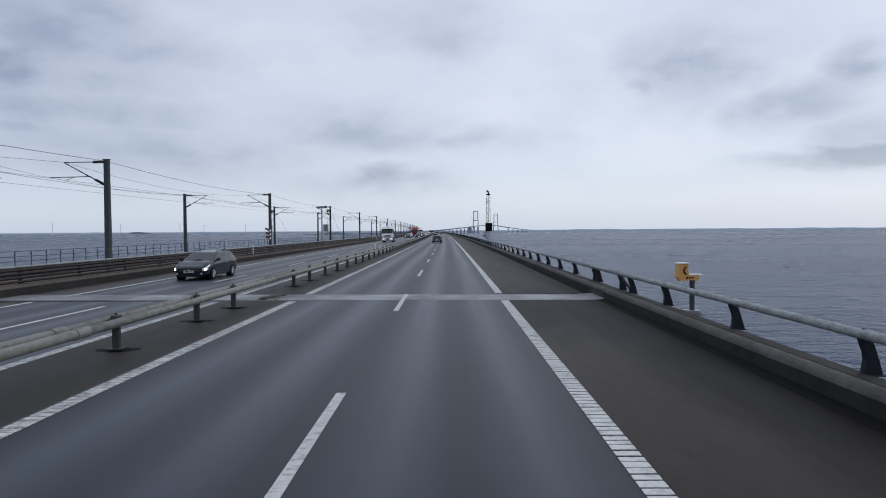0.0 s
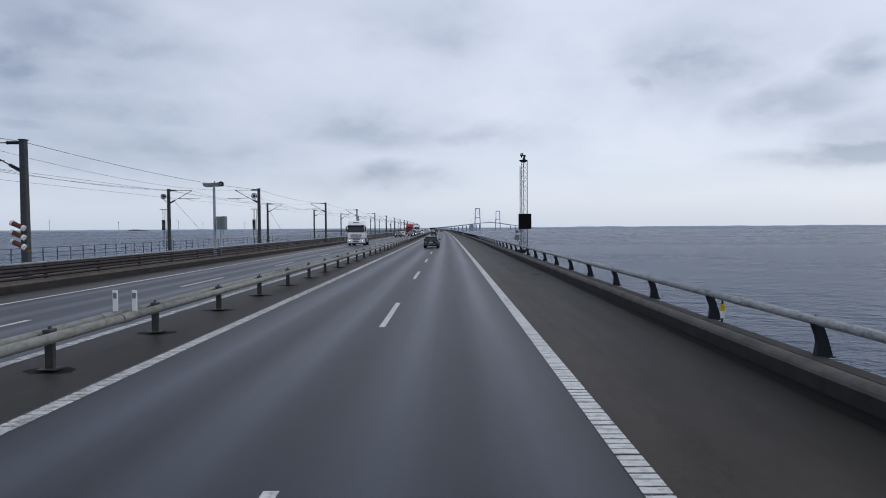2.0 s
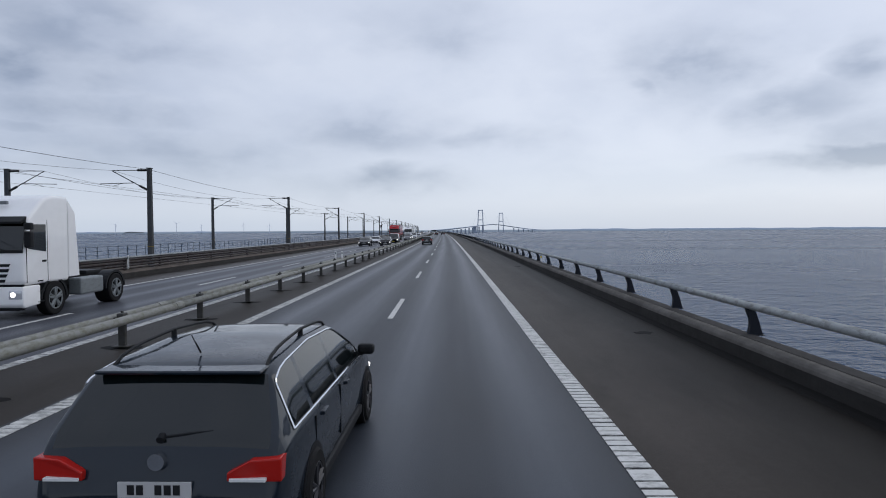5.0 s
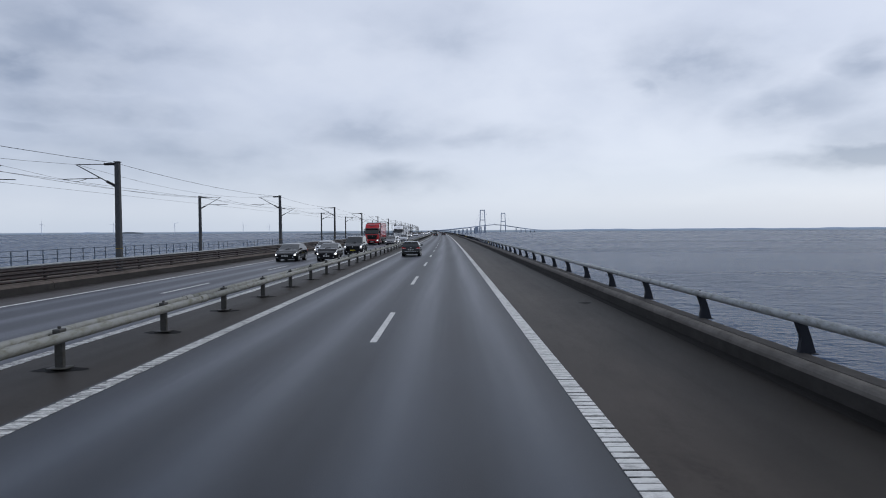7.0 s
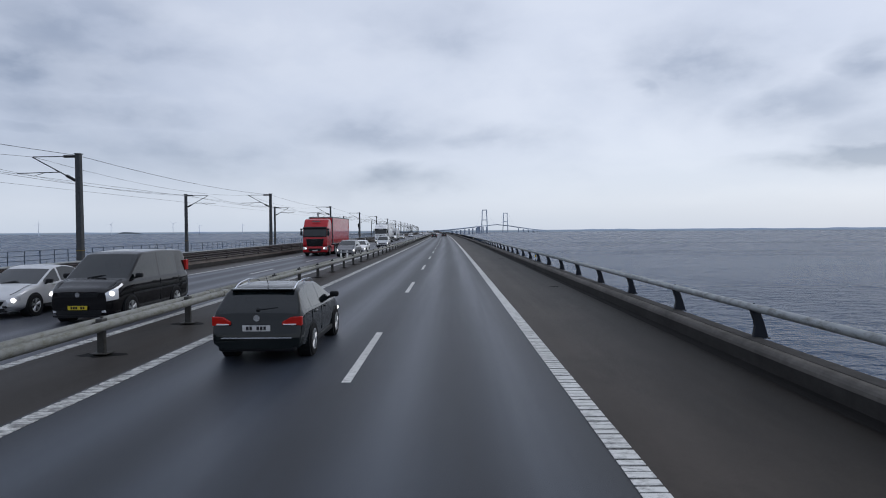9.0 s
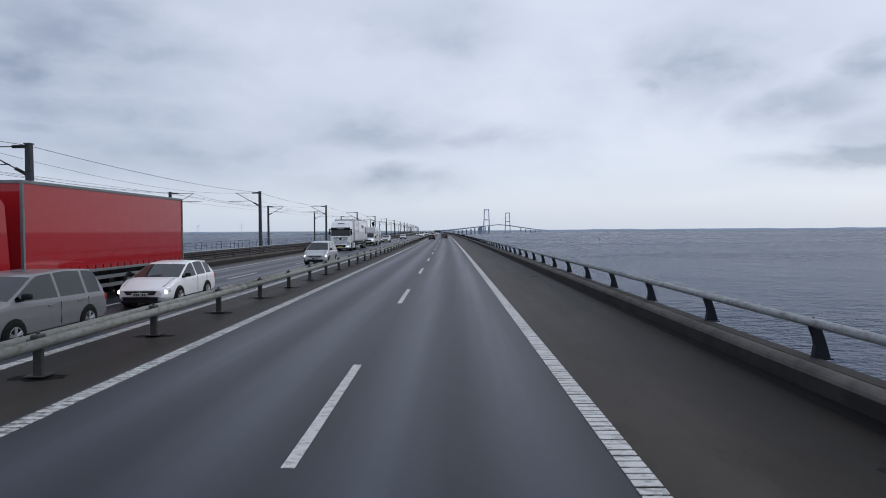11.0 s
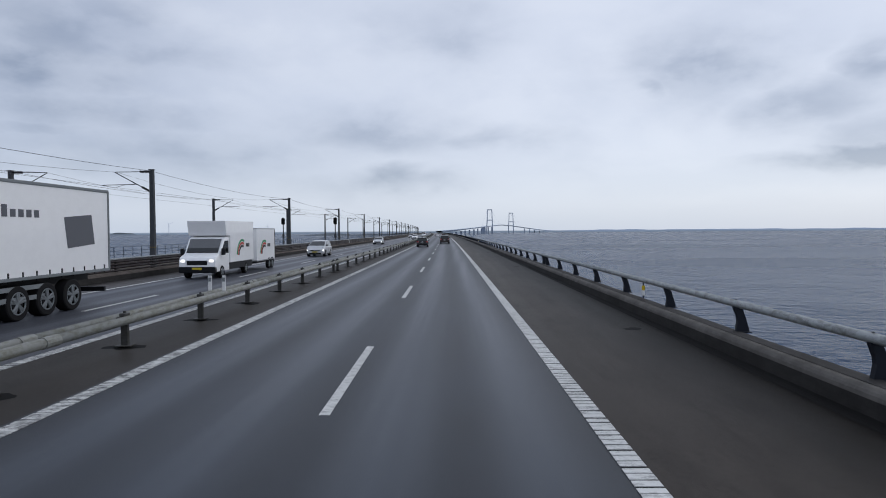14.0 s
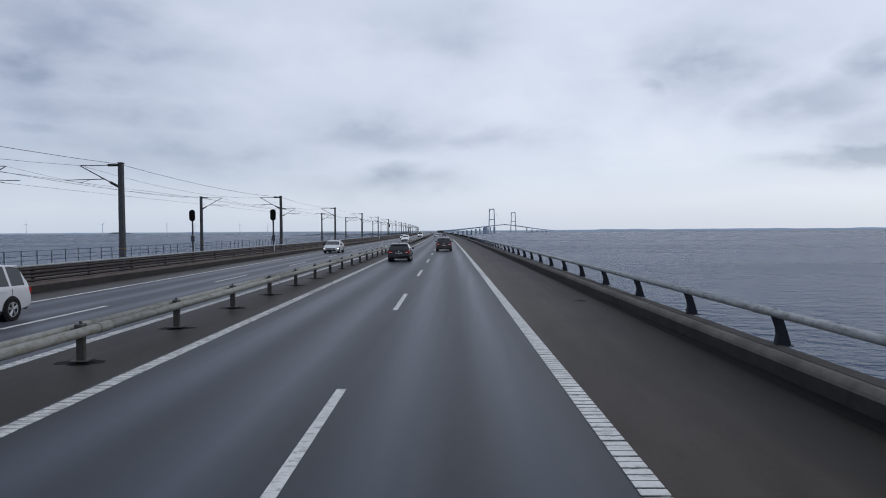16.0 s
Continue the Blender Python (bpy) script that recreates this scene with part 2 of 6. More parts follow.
def galvanised(name, base=(0.33, 0.34, 0.33), lichen=(0.24, 0.23, 0.15), rough=0.55, amount=0.6):
    m = Mat(name, base, rough, 0.35)
    spots = m.noise(9, 5, 0.7, (1, 0.4, 1), 0.45, 0.68)
    grain = m.noise(60, 3, 0.6)
    col = m.mix(m.math("MULTIPLY", spots, amount), base, lichen)
    col = m.mix(m.math("MULTIPLY", grain, 0.25), col, tuple(c * 0.7 for c in base))
    return m.color(col).rough(m.remap(spots, 0, 1, rough, min(1, rough + 0.3))).bump(grain, 0.15, 0.003).m


def paint_line(name, lo=0.49, hi=0.64, deep=0.75):
    """White road paint; lo and hi: how much of it is chipped away, deep: down to the asphalt."""
    m = Mat(name, (0.72, 0.72, 0.70), 0.65)
    wear = m.noise(7.0, 8, 0.8, (0.6, 1, 1), lo, hi)
    bare = m.noise(0.09, 3, 0.6, (1, 1, 1), 0.35, 0.62)
    dirt = m.noise(0.7, 4, 0.6, (1, 0.3, 1))
    grit = m.noise(70, 3, 0.7)
    col = m.mix(m.math("MULTIPLY", dirt, 0.55), (0.68, 0.68, 0.66), (0.40, 0.40, 0.385))
    col = m.mix(m.math("MULTIPLY", m.math("MULTIPLY", wear, m.remap(bare, 0, 1, 0.55, 1.0)), deep), col, (0.10, 0.10, 0.10))
    return m.color(col).bump(grit, 0.3, 0.004).m


M_LANE = asphalt("lane_asphalt", (0.0182, 0.0208, 0.0266), (0.0325, 0.0405, 0.0555), ((-0.75, 0.85), (0.98, 0.80), (-4.5, 0.85), (-2.75, 0.85)), 0.28, 0.22)
M_OPP = asphalt("opposite_lane_asphalt", (0.046, 0.049, 0.060), (0.070, 0.077, 0.093), ((-9.0, 0.6), (-10.8, 0.6), (-12.5, 0.6), (-14.2, 0.6)))
M_MEDIANSTRIP = asphalt("median_asphalt", (0.040, 0.0362, 0.0335), (0.07, 0.07, 0.07), (), 0.05, 0.6)
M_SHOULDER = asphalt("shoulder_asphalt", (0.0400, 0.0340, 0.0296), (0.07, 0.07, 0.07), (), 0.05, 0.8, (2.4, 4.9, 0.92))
M_LINE = paint_line("white_road_paint")
M_LINEOLD = paint_line("chipped_white_road_paint", 0.43, 0.58, 0.9)


def line_gap():
    """Grooves between the ribs, in part filled with paint."""
    m = Mat("dirty_line_gap", (0.15, 0.15, 0.147), 0.8)
    fill = m.noise(6.0, 5, 0.7, (0.7, 1, 1), 0.50, 0.66)
    return m.color(m.mix(fill, (0.030, 0.030, 0.031), (0.30, 0.30, 0.295))).m


M_LINEDIRTY = line_gap()
M_LINEWORN = paint_line("worn_line_coat", 0.40, 0.56, 0.9)
M_KERB = concrete("weathered_concrete")
M_DECK = concrete("deck_concrete", (0.26, 0.25, 0.235))
M_TUBE = galvanised("weathered_rail_tube", (0.33, 0.35, 0.36), (0.15, 0.15, 0.135), 0.55, 0.85)
M_MEDIAN = galvanised("lichen_covered_tube", (0.26, 0.265, 0.25), (0.17, 0.165, 0.115), 0.6, 0.8)
M_POST = Mat("dark_cast_post", (0.018, 0.021, 0.028), 0.55, 0.2).m
M_MASTPOST = galvanised("median_post_steel", (0.075, 0.075, 0.072), (0.06, 0.056, 0.045))
M_MAST = galvanised("dark_mast_steel", (0.075, 0.080, 0.087), (0.045, 0.048, 0.05), 0.6)
M_WIRE = Mat("overhead_wire", (0.09, 0.095, 0.11), 0.5, 0.3).m
M_INSUL = Mat("insulator_ceramic", (0.015, 0.015, 0.018), 0.35).m
M_BLACK = Mat("matt_black", (0.006, 0.006, 0.007), 0.8).m
M_RAILDARK = galvanised("dark_barrier_rail", (0.040, 0.036, 0.038), (0.052, 0.030, 0.024), 0.55, 0.8)
M_FENCE = galvanised("fence_steel", (0.075, 0.10, 0.135), (0.06, 0.075, 0.10))
M_BITUMEN = Mat("black_bitumen", (0.003, 0.003, 0.003), 0.75).m
M_YELLOW = Mat("yellow_plate", (0.62, 0.43, 0.02), 0.5).m
M_WHITE = Mat("white_plastic", (0.75, 0.75, 0.74), 0.4).m


def sea_material():
    m = Mat("sea_water", (0.022, 0.040, 0.060), 0.2)
    m.bsdf.inputs["IOR"].default_value = 1.33
    m.bsdf.inputs["Specular IOR Level"].default_value = 0.125
    wavelet = m.noise(0.75, 3, 0.55, (0.8, 1, 1), 0.25, 0.75)
    chop = m.noise(0.26, 4, 0.6, (0.7, 1, 1), 0.25, 0.75)
    swell = m.noise(0.05, 3, 0.5, (0.8, 0.6, 1), 0.2, 0.8)
    patch = m.noise(0.004, 4, 0.6, (0.4, 1.3, 1), 0.35, 0.65)
    m.color(m.mix(m.math("MULTIPLY", patch, 0.35), (0.025, 0.054, 0.106), (0.017, 0.041, 0.085)))
    h = m.math("ADD", m.math("MULTIPLY", wavelet, 0.30), m.math("ADD", m.math("MULTIPLY", chop, 0.75), m.math("MULTIPLY", swell, 1.2)))
    m.bump(h, 1.0, 1.3)
    m.rough(m.remap(patch, 0, 1, 0.24, 0.29))
    return m.m


M_SEA = sea_material()


# ---- building tools ----
def link_mesh(name, bm, mat, parent=None, smooth=False):
    me = bpy.data.meshes.new(name)
    bm.to_mesh(me)
    bm.free()
    for one in mat if isinstance(mat, (list, tuple)) else [mat]:
        me.materials.append(one)
    if smooth:
        for f in me.polygons:
            f.use_smooth = True
    ob = new(name, me)
    if parent:
        ob.parent = parent
    return ob


def part(name, bm, mat, parent, label="", smooth=False):
    ob = link_mesh(name, bm, mat, parent, smooth)
    return tagged(ob, label) if label else ob


def again(ob, parent, m):
    """One more object on the same mesh."""
    o = new(ob.name.split(".")[0], ob.data)
    o.parent, o.matrix_basis = parent, m
    return o


def thing(name, label, category, m=None, group="", kind=""):
    e = new(name)
    e.empty_display_size = 0.2
    if m is not None:
        e.matrix_basis = m
    return tagged(e, label, category, group, kind)


def box(bm, x0, y0, z0, x1, y1, z1, bevel=0.0, m=None):
    g = bmesh.ops.create_cube(bm, size=1.0)["verts"]
    t = Matrix.Translation(((x0 + x1) / 2, (y0 + y1) / 2, (z0 + z1) / 2)) @ Matrix.Diagonal((abs(x1 - x0), abs(y1 - y0), abs(z1 - z0), 1))
    bmesh.ops.transform(bm, matrix=t, verts=g)
    if bevel:
        edges = list({e for v in g for e in v.link_edges})
        r = bmesh.ops.bevel(bm, geom=edges, offset=bevel, segments=2, affect="EDGES", profile=0.5)
        g = list({v for f in r["faces"] for v in f.verts} | {v for v in g if v.is_valid})
    if m is not None:
        bmesh.ops.transform(bm, matrix=m, verts=g)
    return g


def rod(bm, a, b, r, seg=8, r2=None):
    a, b = Vector(a), Vector(b)
    d = b - a
    g = bmesh.ops.create_cone(bm, cap_ends=True, segments=seg, radius1=r, radius2=r if r2 is None else r2, depth=d.length)["verts"]
    bmesh.ops.transform(bm, matrix=Matrix.Translation((a + b) / 2) @ d.to_track_quat("Z", "Y").to_matrix().to_4x4(), verts=g)
    return g


def sweep(name, profile, s0, s1, mat, parent=None, step=20.0, closed=True, across=False, smooth=False):
    """A profile of (x, z) carried along the bridge."""
    n = max(1, math.ceil((s1 - s0) / step))
    rows = [[spot(s0 + (s1 - s0) * i / n, x, z) for x, z in profile] for i in range(n + 1)]
    k = len(profile)
    verts = [v for r in rows for v in r]
    faces = []
    for i in range(n):
        for j in range(k if closed else k - 1):
            a, b = i * k + j, i * k + (j + 1) % k
            faces.append((a, b, b + k, a + k))
    if closed:
        faces += [tuple(range(k))[::-1], tuple(range(n * k, n * k + k))]
    me = bpy.data.meshes.new(name)
    me.from_pydata(verts, [], faces)
    me.materials.append(mat)
    if across:
        at = me.attributes.new("across", "FLOAT", "POINT")
        at.data.foreach_set("value", [x for r in rows for x, z in profile])
    bm = bmesh.new()
    bm.from_mesh(me)
    bmesh.ops.recalc_face_normals(bm, faces=bm.faces)
    if not closed and bm.faces and sum(f.normal.z for f in bm.faces) < 0:
        bmesh.ops.reverse_faces(bm, faces=bm.faces)
    bm.to_mesh(me)
    bm.free()
    if smooth:
        for f in me.polygons:
            f.use_smooth = True
    ob = new(name, me)
    if parent:
        ob.parent = parent
    return ob


def ring(cx, cz, r, n=10):
    return [(cx + r * math.cos(2 * math.pi * i / n), cz + r * math.sin(2 * math.pi * i / n)) for i in range(n)]


def box_row(name, starts, length, x0, x1, z0, z1, mat, kind, label, category, parent=None):
    """Many short flat blocks along the bridge, joined."""
    verts, faces = [], []
    for s in starts:
        b = len(verts)
        for z in (z0, z1):
            verts += [spot(s, x0, z), spot(s, x1, z), spot(s + length, x1, z), spot(s + length, x0, z)]
        faces += [(b + 4, b + 5, b + 6, b + 7), (b, b + 1, b + 5, b + 4), (b + 1, b + 2, b + 6, b + 5), (b + 2, b + 3, b + 7, b + 6), (b + 3, b, b + 4, b + 7)]
    me = bpy.data.meshes.new(name)
    me.from_pydata(verts, [], faces)
    me.materials.append(mat)
    ob = new(name, me)
    if parent:
        ob.parent = parent
    return tagged(ob, label, category, kind=kind)


S0, S1 = -30.0, 1330.0
SEA = -12.0

# ---- the sea ----
def build_sea():
    bm = bmesh.new()
    bmesh.ops.create_grid(bm, x_segments=24, y_segments=24, size=12000)
    ob = link_mesh("water", bm, M_SEA)
    ob.location = (0, 1000, SEA)
    tagged(ob, "grey-blue choppy sea water under an overcast sky", "sea", kind="structure")


build_sea()
JOINT_A, JOINT_B = 22.95, 24.9      # the expansion joint across the bridge


# ---- carriageways ----
def build_road():
    def strip(name, x0, x1, mat, lab, cat):
        ob = None
        for s0, s1 in ((S0, JOINT_A), (JOINT_B, S1)):
            ob = tagged(sweep(name, [(x1, 0.0), (x0, 0.0), (x0, -0.05), (x1, -0.05)], s0, s1, mat, across=True, step=10), lab, cat, kind="structure")
    strip("road", -5.80, 2.035, M_LANE, "dark bluish-grey worn asphalt carriageway with two lanes", "road")
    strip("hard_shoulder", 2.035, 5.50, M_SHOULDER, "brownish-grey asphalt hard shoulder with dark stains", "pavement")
    strip("median_strip", -8.35, -5.80, M_MEDIANSTRIP, "brownish-grey asphalt strip beneath the central barrier", "pavement")
    strip("far_shoulder", -17.25, -15.10, M_FARSHOULDER, "grey asphalt hard shoulder with a darker band along the parapet", "pavement")
    strip("oncoming_road", -15.10, -8.35, M_OPP, "grey worn asphalt carriageway for oncoming traffic", "road")
    deck = sweep("bridge_deck", [(6.35, -0.06), (-17.9, -0.06), (-17.9, -1.2), (-13.0, -5.0), (1.5, -5.0), (6.35, -1.2)], S0, S1, M_DECK)
    tagged(deck, "pale concrete box girder that carries the motorway", "bridge deck", kind="structure")
    rail = sweep("railway_deck", [(-20.6, -0.5), (-37.4, -0.5), (-37.4, -1.4), (-33.0, -6.0), (-25.0, -6.0), (-20.6, -1.4)], S0, S1, M_DECK)
    tagged(rail, "concrete box girder that carries the railway", "bridge deck", kind="structure")
    bal = sweep("track_bed", [(-24.6, -0.5), (-24.9, -0.28), (-33.1, -0.28), (-33.4, -0.5)], S0, S1, M_BALLAST, closed=False)
    tagged(bal, "brown-grey ballast bed of the railway", "track bed", kind="structure")
    for x in (-25.9, -27.33, -30.6, -32.03):
        tagged(sweep("track_rail", [(x - 0.04, -0.28), (x + 0.04, -0.28), (x + 0.04, -0.12), (x - 0.04, -0.12)], S0, S1, M_RAILDARK), "rusty steel running rail on the ballast", "rail", kind="structure")


# the one track here is a dark band beside the parapet, no wheel path
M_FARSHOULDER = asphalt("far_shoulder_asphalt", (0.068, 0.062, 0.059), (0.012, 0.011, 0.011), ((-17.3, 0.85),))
M_BALLAST = concrete("ballast_stone", (0.10, 0.085, 0.07))


def joint_steel():
    m = Mat("joint_steel", (0.20, 0.20, 0.205), 0.5, 0.3)
    m.co = m.nodes.new("ShaderNodeNewGeometry").outputs["Position"]
    smear = m.noise(0.5, 5, 0.6, (1, 0.6, 1), 0.40, 0.64)
    grit = m.noise(14, 5, 0.7, (0.15, 1, 1), 0.38, 0.66)
    # pale patches carry a wet shine in the colour, besides being smoother
    col = m.mix(m.math("MULTIPLY", smear, 0.8), (0.34, 0.34, 0.345), (0.14, 0.136, 0.13))
    col = m.mix(m.math("MULTIPLY", grit, 0.5), col, (0.30, 0.30, 0.31))
    return m.color(col).rough(m.remap(smear, 0, 1, 0.28, 0.6)).m


M_STEELJOINT = joint_steel()
build_road()


def build_piers():
    for s in range(-10, 1330, 110):
        for x, w in ((-5.8, 5.0), (-29.0, 3.6)):
            t = thing("bridge_pier", "plain concrete pier standing in the sea under the deck", "bridge pier", station(s, x), "bridge piers")
            bm = bmesh.new()
            box(bm, -w, -1.8, SEA - 2.0, w, 1.8, -5.0 if x > -10 else -6.0, 0.5)
            part("shaft", bm, M_DECK, t)
            bm = bmesh.new()
            box(bm, -w - 1.2, -3.0, SEA - 2.0, w + 1.2, 3.0, SEA + 1.2, 0.3)
            part("footing", bm, M_DECK, t)


build_piers()
DASH_FIRST = 10.05     # far end of a lane dash


M_BANDDIM = Mat("faded_yellow_band", (0.26, 0.18, 0.035), 0.7).m


def build_joint():
    """Steel expansion joint: many narrow beams across the road, with gaps between."""
    for x0, x1, lab in ((-6.35, 5.43, "worn steel beam expansion joint across the carriageway"), (-17.1, -6.45, "worn steel beam expansion joint across the oncoming lanes")):
        t = thing("expansion_joint", lab, "expansion joint", kind="structure")
        sweep("trough", [(x1, -0.045), (x0, -0.045), (x0, -0.06), (x1, -0.06)], JOINT_A - 0.02, JOINT_B + 0.02, M_BLACK, t)
        bm = bmesh.new()
        # the beams run flat and turn up a little where they meet the kerb
        bend = x1 - 0.65 if x1 > 0 else x1 - 0.05
        rows = []
        for x, lift in ((x0, 0.0), (bend, 0.0), (x1, 0.055 if x1 > 0 else 0.0)):
            rows.append([bm.verts.new((x, y, z + lift)) for y, z in ((0.0, -0.05), (0.0, -0.004), (0.012, 0.004), (0.066, 0.004), (0.078, -0.004), (0.078, -0.05))])
        for a, b in zip(rows, rows[1:]):
            for k in range(5):
                bm.faces.new((a[k], a[k + 1], b[k + 1], b[k]))
        bm.faces.new(rows[0]), bm.faces.new(rows[-1][::-1])
        bmesh.ops.recalc_face_normals(bm, faces=bm.faces)
        b = part("beam", bm, M_STEELJOINT, t)
        b.matrix_basis = station(JOINT_A + 0.01, 0, 0, -2.2)
        n = 16
        for i in range(1, n):
            again(b, t, station(JOINT_A + 0.01 + i * (JOINT_B - JOINT_A - 0.1) / (n - 1), 0, 0, -2.2))
    bm = bmesh.new()
    box(bm, -0.13, -0.78, 0.004, 0.13, 0.05, 0.075, 0.02)
    box(bm, -0.12, 0.07, 0.004, 0.12, 0.80, 0.085, 0.02)
    box(bm, -0.17, -0.86, 0.002, 0.17, -0.70, 0.03, 0.01)
    p = link_mesh("joint_cover", bm, M_KERB)
    p.matrix_basis = station(24.15, -6.68, 0, -11)
    tagged(p, "raised pale cover bar across the joint beneath the barrier", "cover plate", kind="structure")
    bm = bmesh.new()
    box(bm, 5.425, -0.95, 0.07, 5.443, 0.95, 0.31, 0.004)
    for y in (-0.8, -0.3, 0.3, 0.8):
        rod(bm, (5.41, y, 0.2), (5.43, y, 0.2), 0.022, 8)
    q = link_mesh("parapet_cover", bm, M_TOWER)
    q.matrix_basis = station((JOINT_A + JOINT_B) / 2, 0)
    tagged(q, "dark bolted steel plate over the gap in the parapet", "cover plate", kind="structure")
    # a small tar spot by the edge line
    rng = random.Random(11)
    bm = bmesh.new()
    rim = [bm.verts.new((0.12 * (0.65 + 0.5 * rng.random()) * math.cos(k * math.pi / 11), 0.1 * (0.65 + 0.5 * rng.random()) * math.sin(k * math.pi / 11), 0)) for k in range(22)]
    bm.faces.new(rim)
    o = link_mesh("road_stain", bm, M_STAIN)
    o.matrix_basis = station(214.2, 2.93, 0.003)
    tagged(o, "small black tar spot on the shoulder asphalt", "stain", kind="structure")


M_TOWER = galvanised("dark_tower_steel", (0.055, 0.06, 0.07), (0.04, 0.042, 0.045), 0.6)
M_STAIN = asphalt("oil_stain", (0.0045, 0.0038, 0.0035), (0.07, 0.07, 0.07), (), 0.07)
build_joint()


def build_lines():
    t = thing("lane_marking", "white broken line between the two lanes", "road marking", kind="structure")
    bm = bmesh.new()
    box(bm, -0.075, -5.1, 0, 0.075, 0, 0.006)
    first = part("dash", bm, M_LINE, t)
    first.matrix_basis = station(DASH_FIRST - 15, -1.70)
    for k in range(0, 86):
        again(first, t, station(DASH_FIRST + 15 * k, -1.70))
    t = thing("lane_marking", "white broken line between the oncoming lanes", "road marking", kind="structure")
    for k in range(-1, 86):
        again(first, t, station(6.5 + 15 * k, -11.62))
    for xa, xb, lab in ((1.77, 2.05, "white ribbed edge line along the hard shoulder"),
                        (-5.72, -5.44, "white ribbed edge line beside the central barrier"),
                        (-8.38, -8.12, "white ribbed edge line beyond the central barrier")):
        e = thing("edge_line", lab, "road marking", kind="structure")
        for s0, s1 in ((S0, JOINT_A - 0.25), (JOINT_B + 0.35, S1)):
            sweep("base_coat", [(xb - 0.012, 0.003), (xa + 0.012, 0.003), (xa + 0.012, 0.001), (xb - 0.012, 0.001)], s0, s1, M_LINEDIRTY if xa > 0 else M_LINEWORN, e)
        rng = random.Random(7)
        starts = [S0 + 0.172 * i + rng.uniform(-0.012, 0.012) for i in range(int(600 / 0.172))]
        starts = [s for s in starts if not JOINT_A - 0.4 < s < JOINT_B + 0.35 ]
        for k, long in enumerate((0.118, 0.132, 0.146)):
            box_row("rib", starts[k::3], long, xa, xb, 0.003, 0.011, M_LINEOLD if xa < -5 else M_LINE, "stuff", "raised white bars of the edge line", "", e)
    e = sweep("edge_line", [(-14.92, 0.006), (-15.08, 0.006), (-15.08, 0.001), (-14.92, 0.001)], JOINT_B, S1, M_LINE)
    tagged(e, "plain white edge line along the far shoulder", "road marking", kind="structure")
    e = sweep("edge_line", [(-14.92, 0.006), (-15.08, 0.006), (-15.08, 0.001), (-14.92, 0.001)], S0, JOINT_A, M_LINE)
    tagged(e, "plain white edge line along the far shoulder", "road marking", kind="structure")


build_lines()


def runs(anchors, last, step):
    """Places of posts: runs of even spacing between known posts, then on to the end."""
    out = [anchors[0][0]]
    for (a, n) in anchors[1:]:
        b = out[-1]
        out += [b + (a - b) * (i + 1) / n for i in range(n)]
    while out[-1] < last:
        out.append(out[-1] + step)
    return out


RAIL_POSTS = runs([(-28.0, 0), (9.5, 9), (17.9, 2), (21.2, 1), (22.4, 1), (25.8, 1), (26.4, 1), (46.85, 5), (96.8, 12), (121.95, 6), (181.6, 14),
                   (231.9, 12), (316.85, 20), (362.8, 11), (379.8, 4), (381.1, 1), (401.6, 5)], 1230, 4.25)
MEDIAN_POSTS = runs([(-28.0, 0), (9.4, 9), (17.9, 2), (20.9, 1), (28.9, 1), (32.2, 1), (48.2, 4), (64.2, 4), (97.6, 8), (182.3, 20),
                     (232.4, 12), (317.4, 20), (367.7, 12), (380.1, 3), (381.5, 1), (402.2, 5)], 1230, 4.25)


# upright kerb faces: their shade is put into the colour, along with grime
M_SHADYFACE = concrete("grimy_shaded_concrete", (0.032, 0.030, 0.0285), 0.55)
# near-black strip that runs along the foot of the right kerb
M_KERBFOOT = concrete("dark_kerb_foot", (0.0055, 0.005, 0.0048), 0.6)
M_EDGE = concrete("dark_edge_strip", (0.040, 0.038, 0.037), 0.6)


def kerb_profile(x, side):
    pts = [(0.02, -0.05), (0.025, 0.10), (0.03, 0.27), (0.04, 0.315), (0.065, 0.352), (0.105, 0.381), (0.15, 0.395), (0.185, 0.396), (0.19, 0.372), (0.215, 0.372), (0.22, 0.394),
           (0.51, 0.388), (0.53, 0.37), (0.55, -0.9), (0.02, -0.9)]
    if side < 0:
        pts = [(0.0, -0.05), (0.02, 0.16), (0.04, 0.30), (0.07, 0.345), (0.13, 0.385), (0.22, 0.41), (0.33, 0.418), (0.53, 0.41), (0.55, -0.9), (0.0, -0.9)]
    return [(x + side * a, b) for a, b in pts]


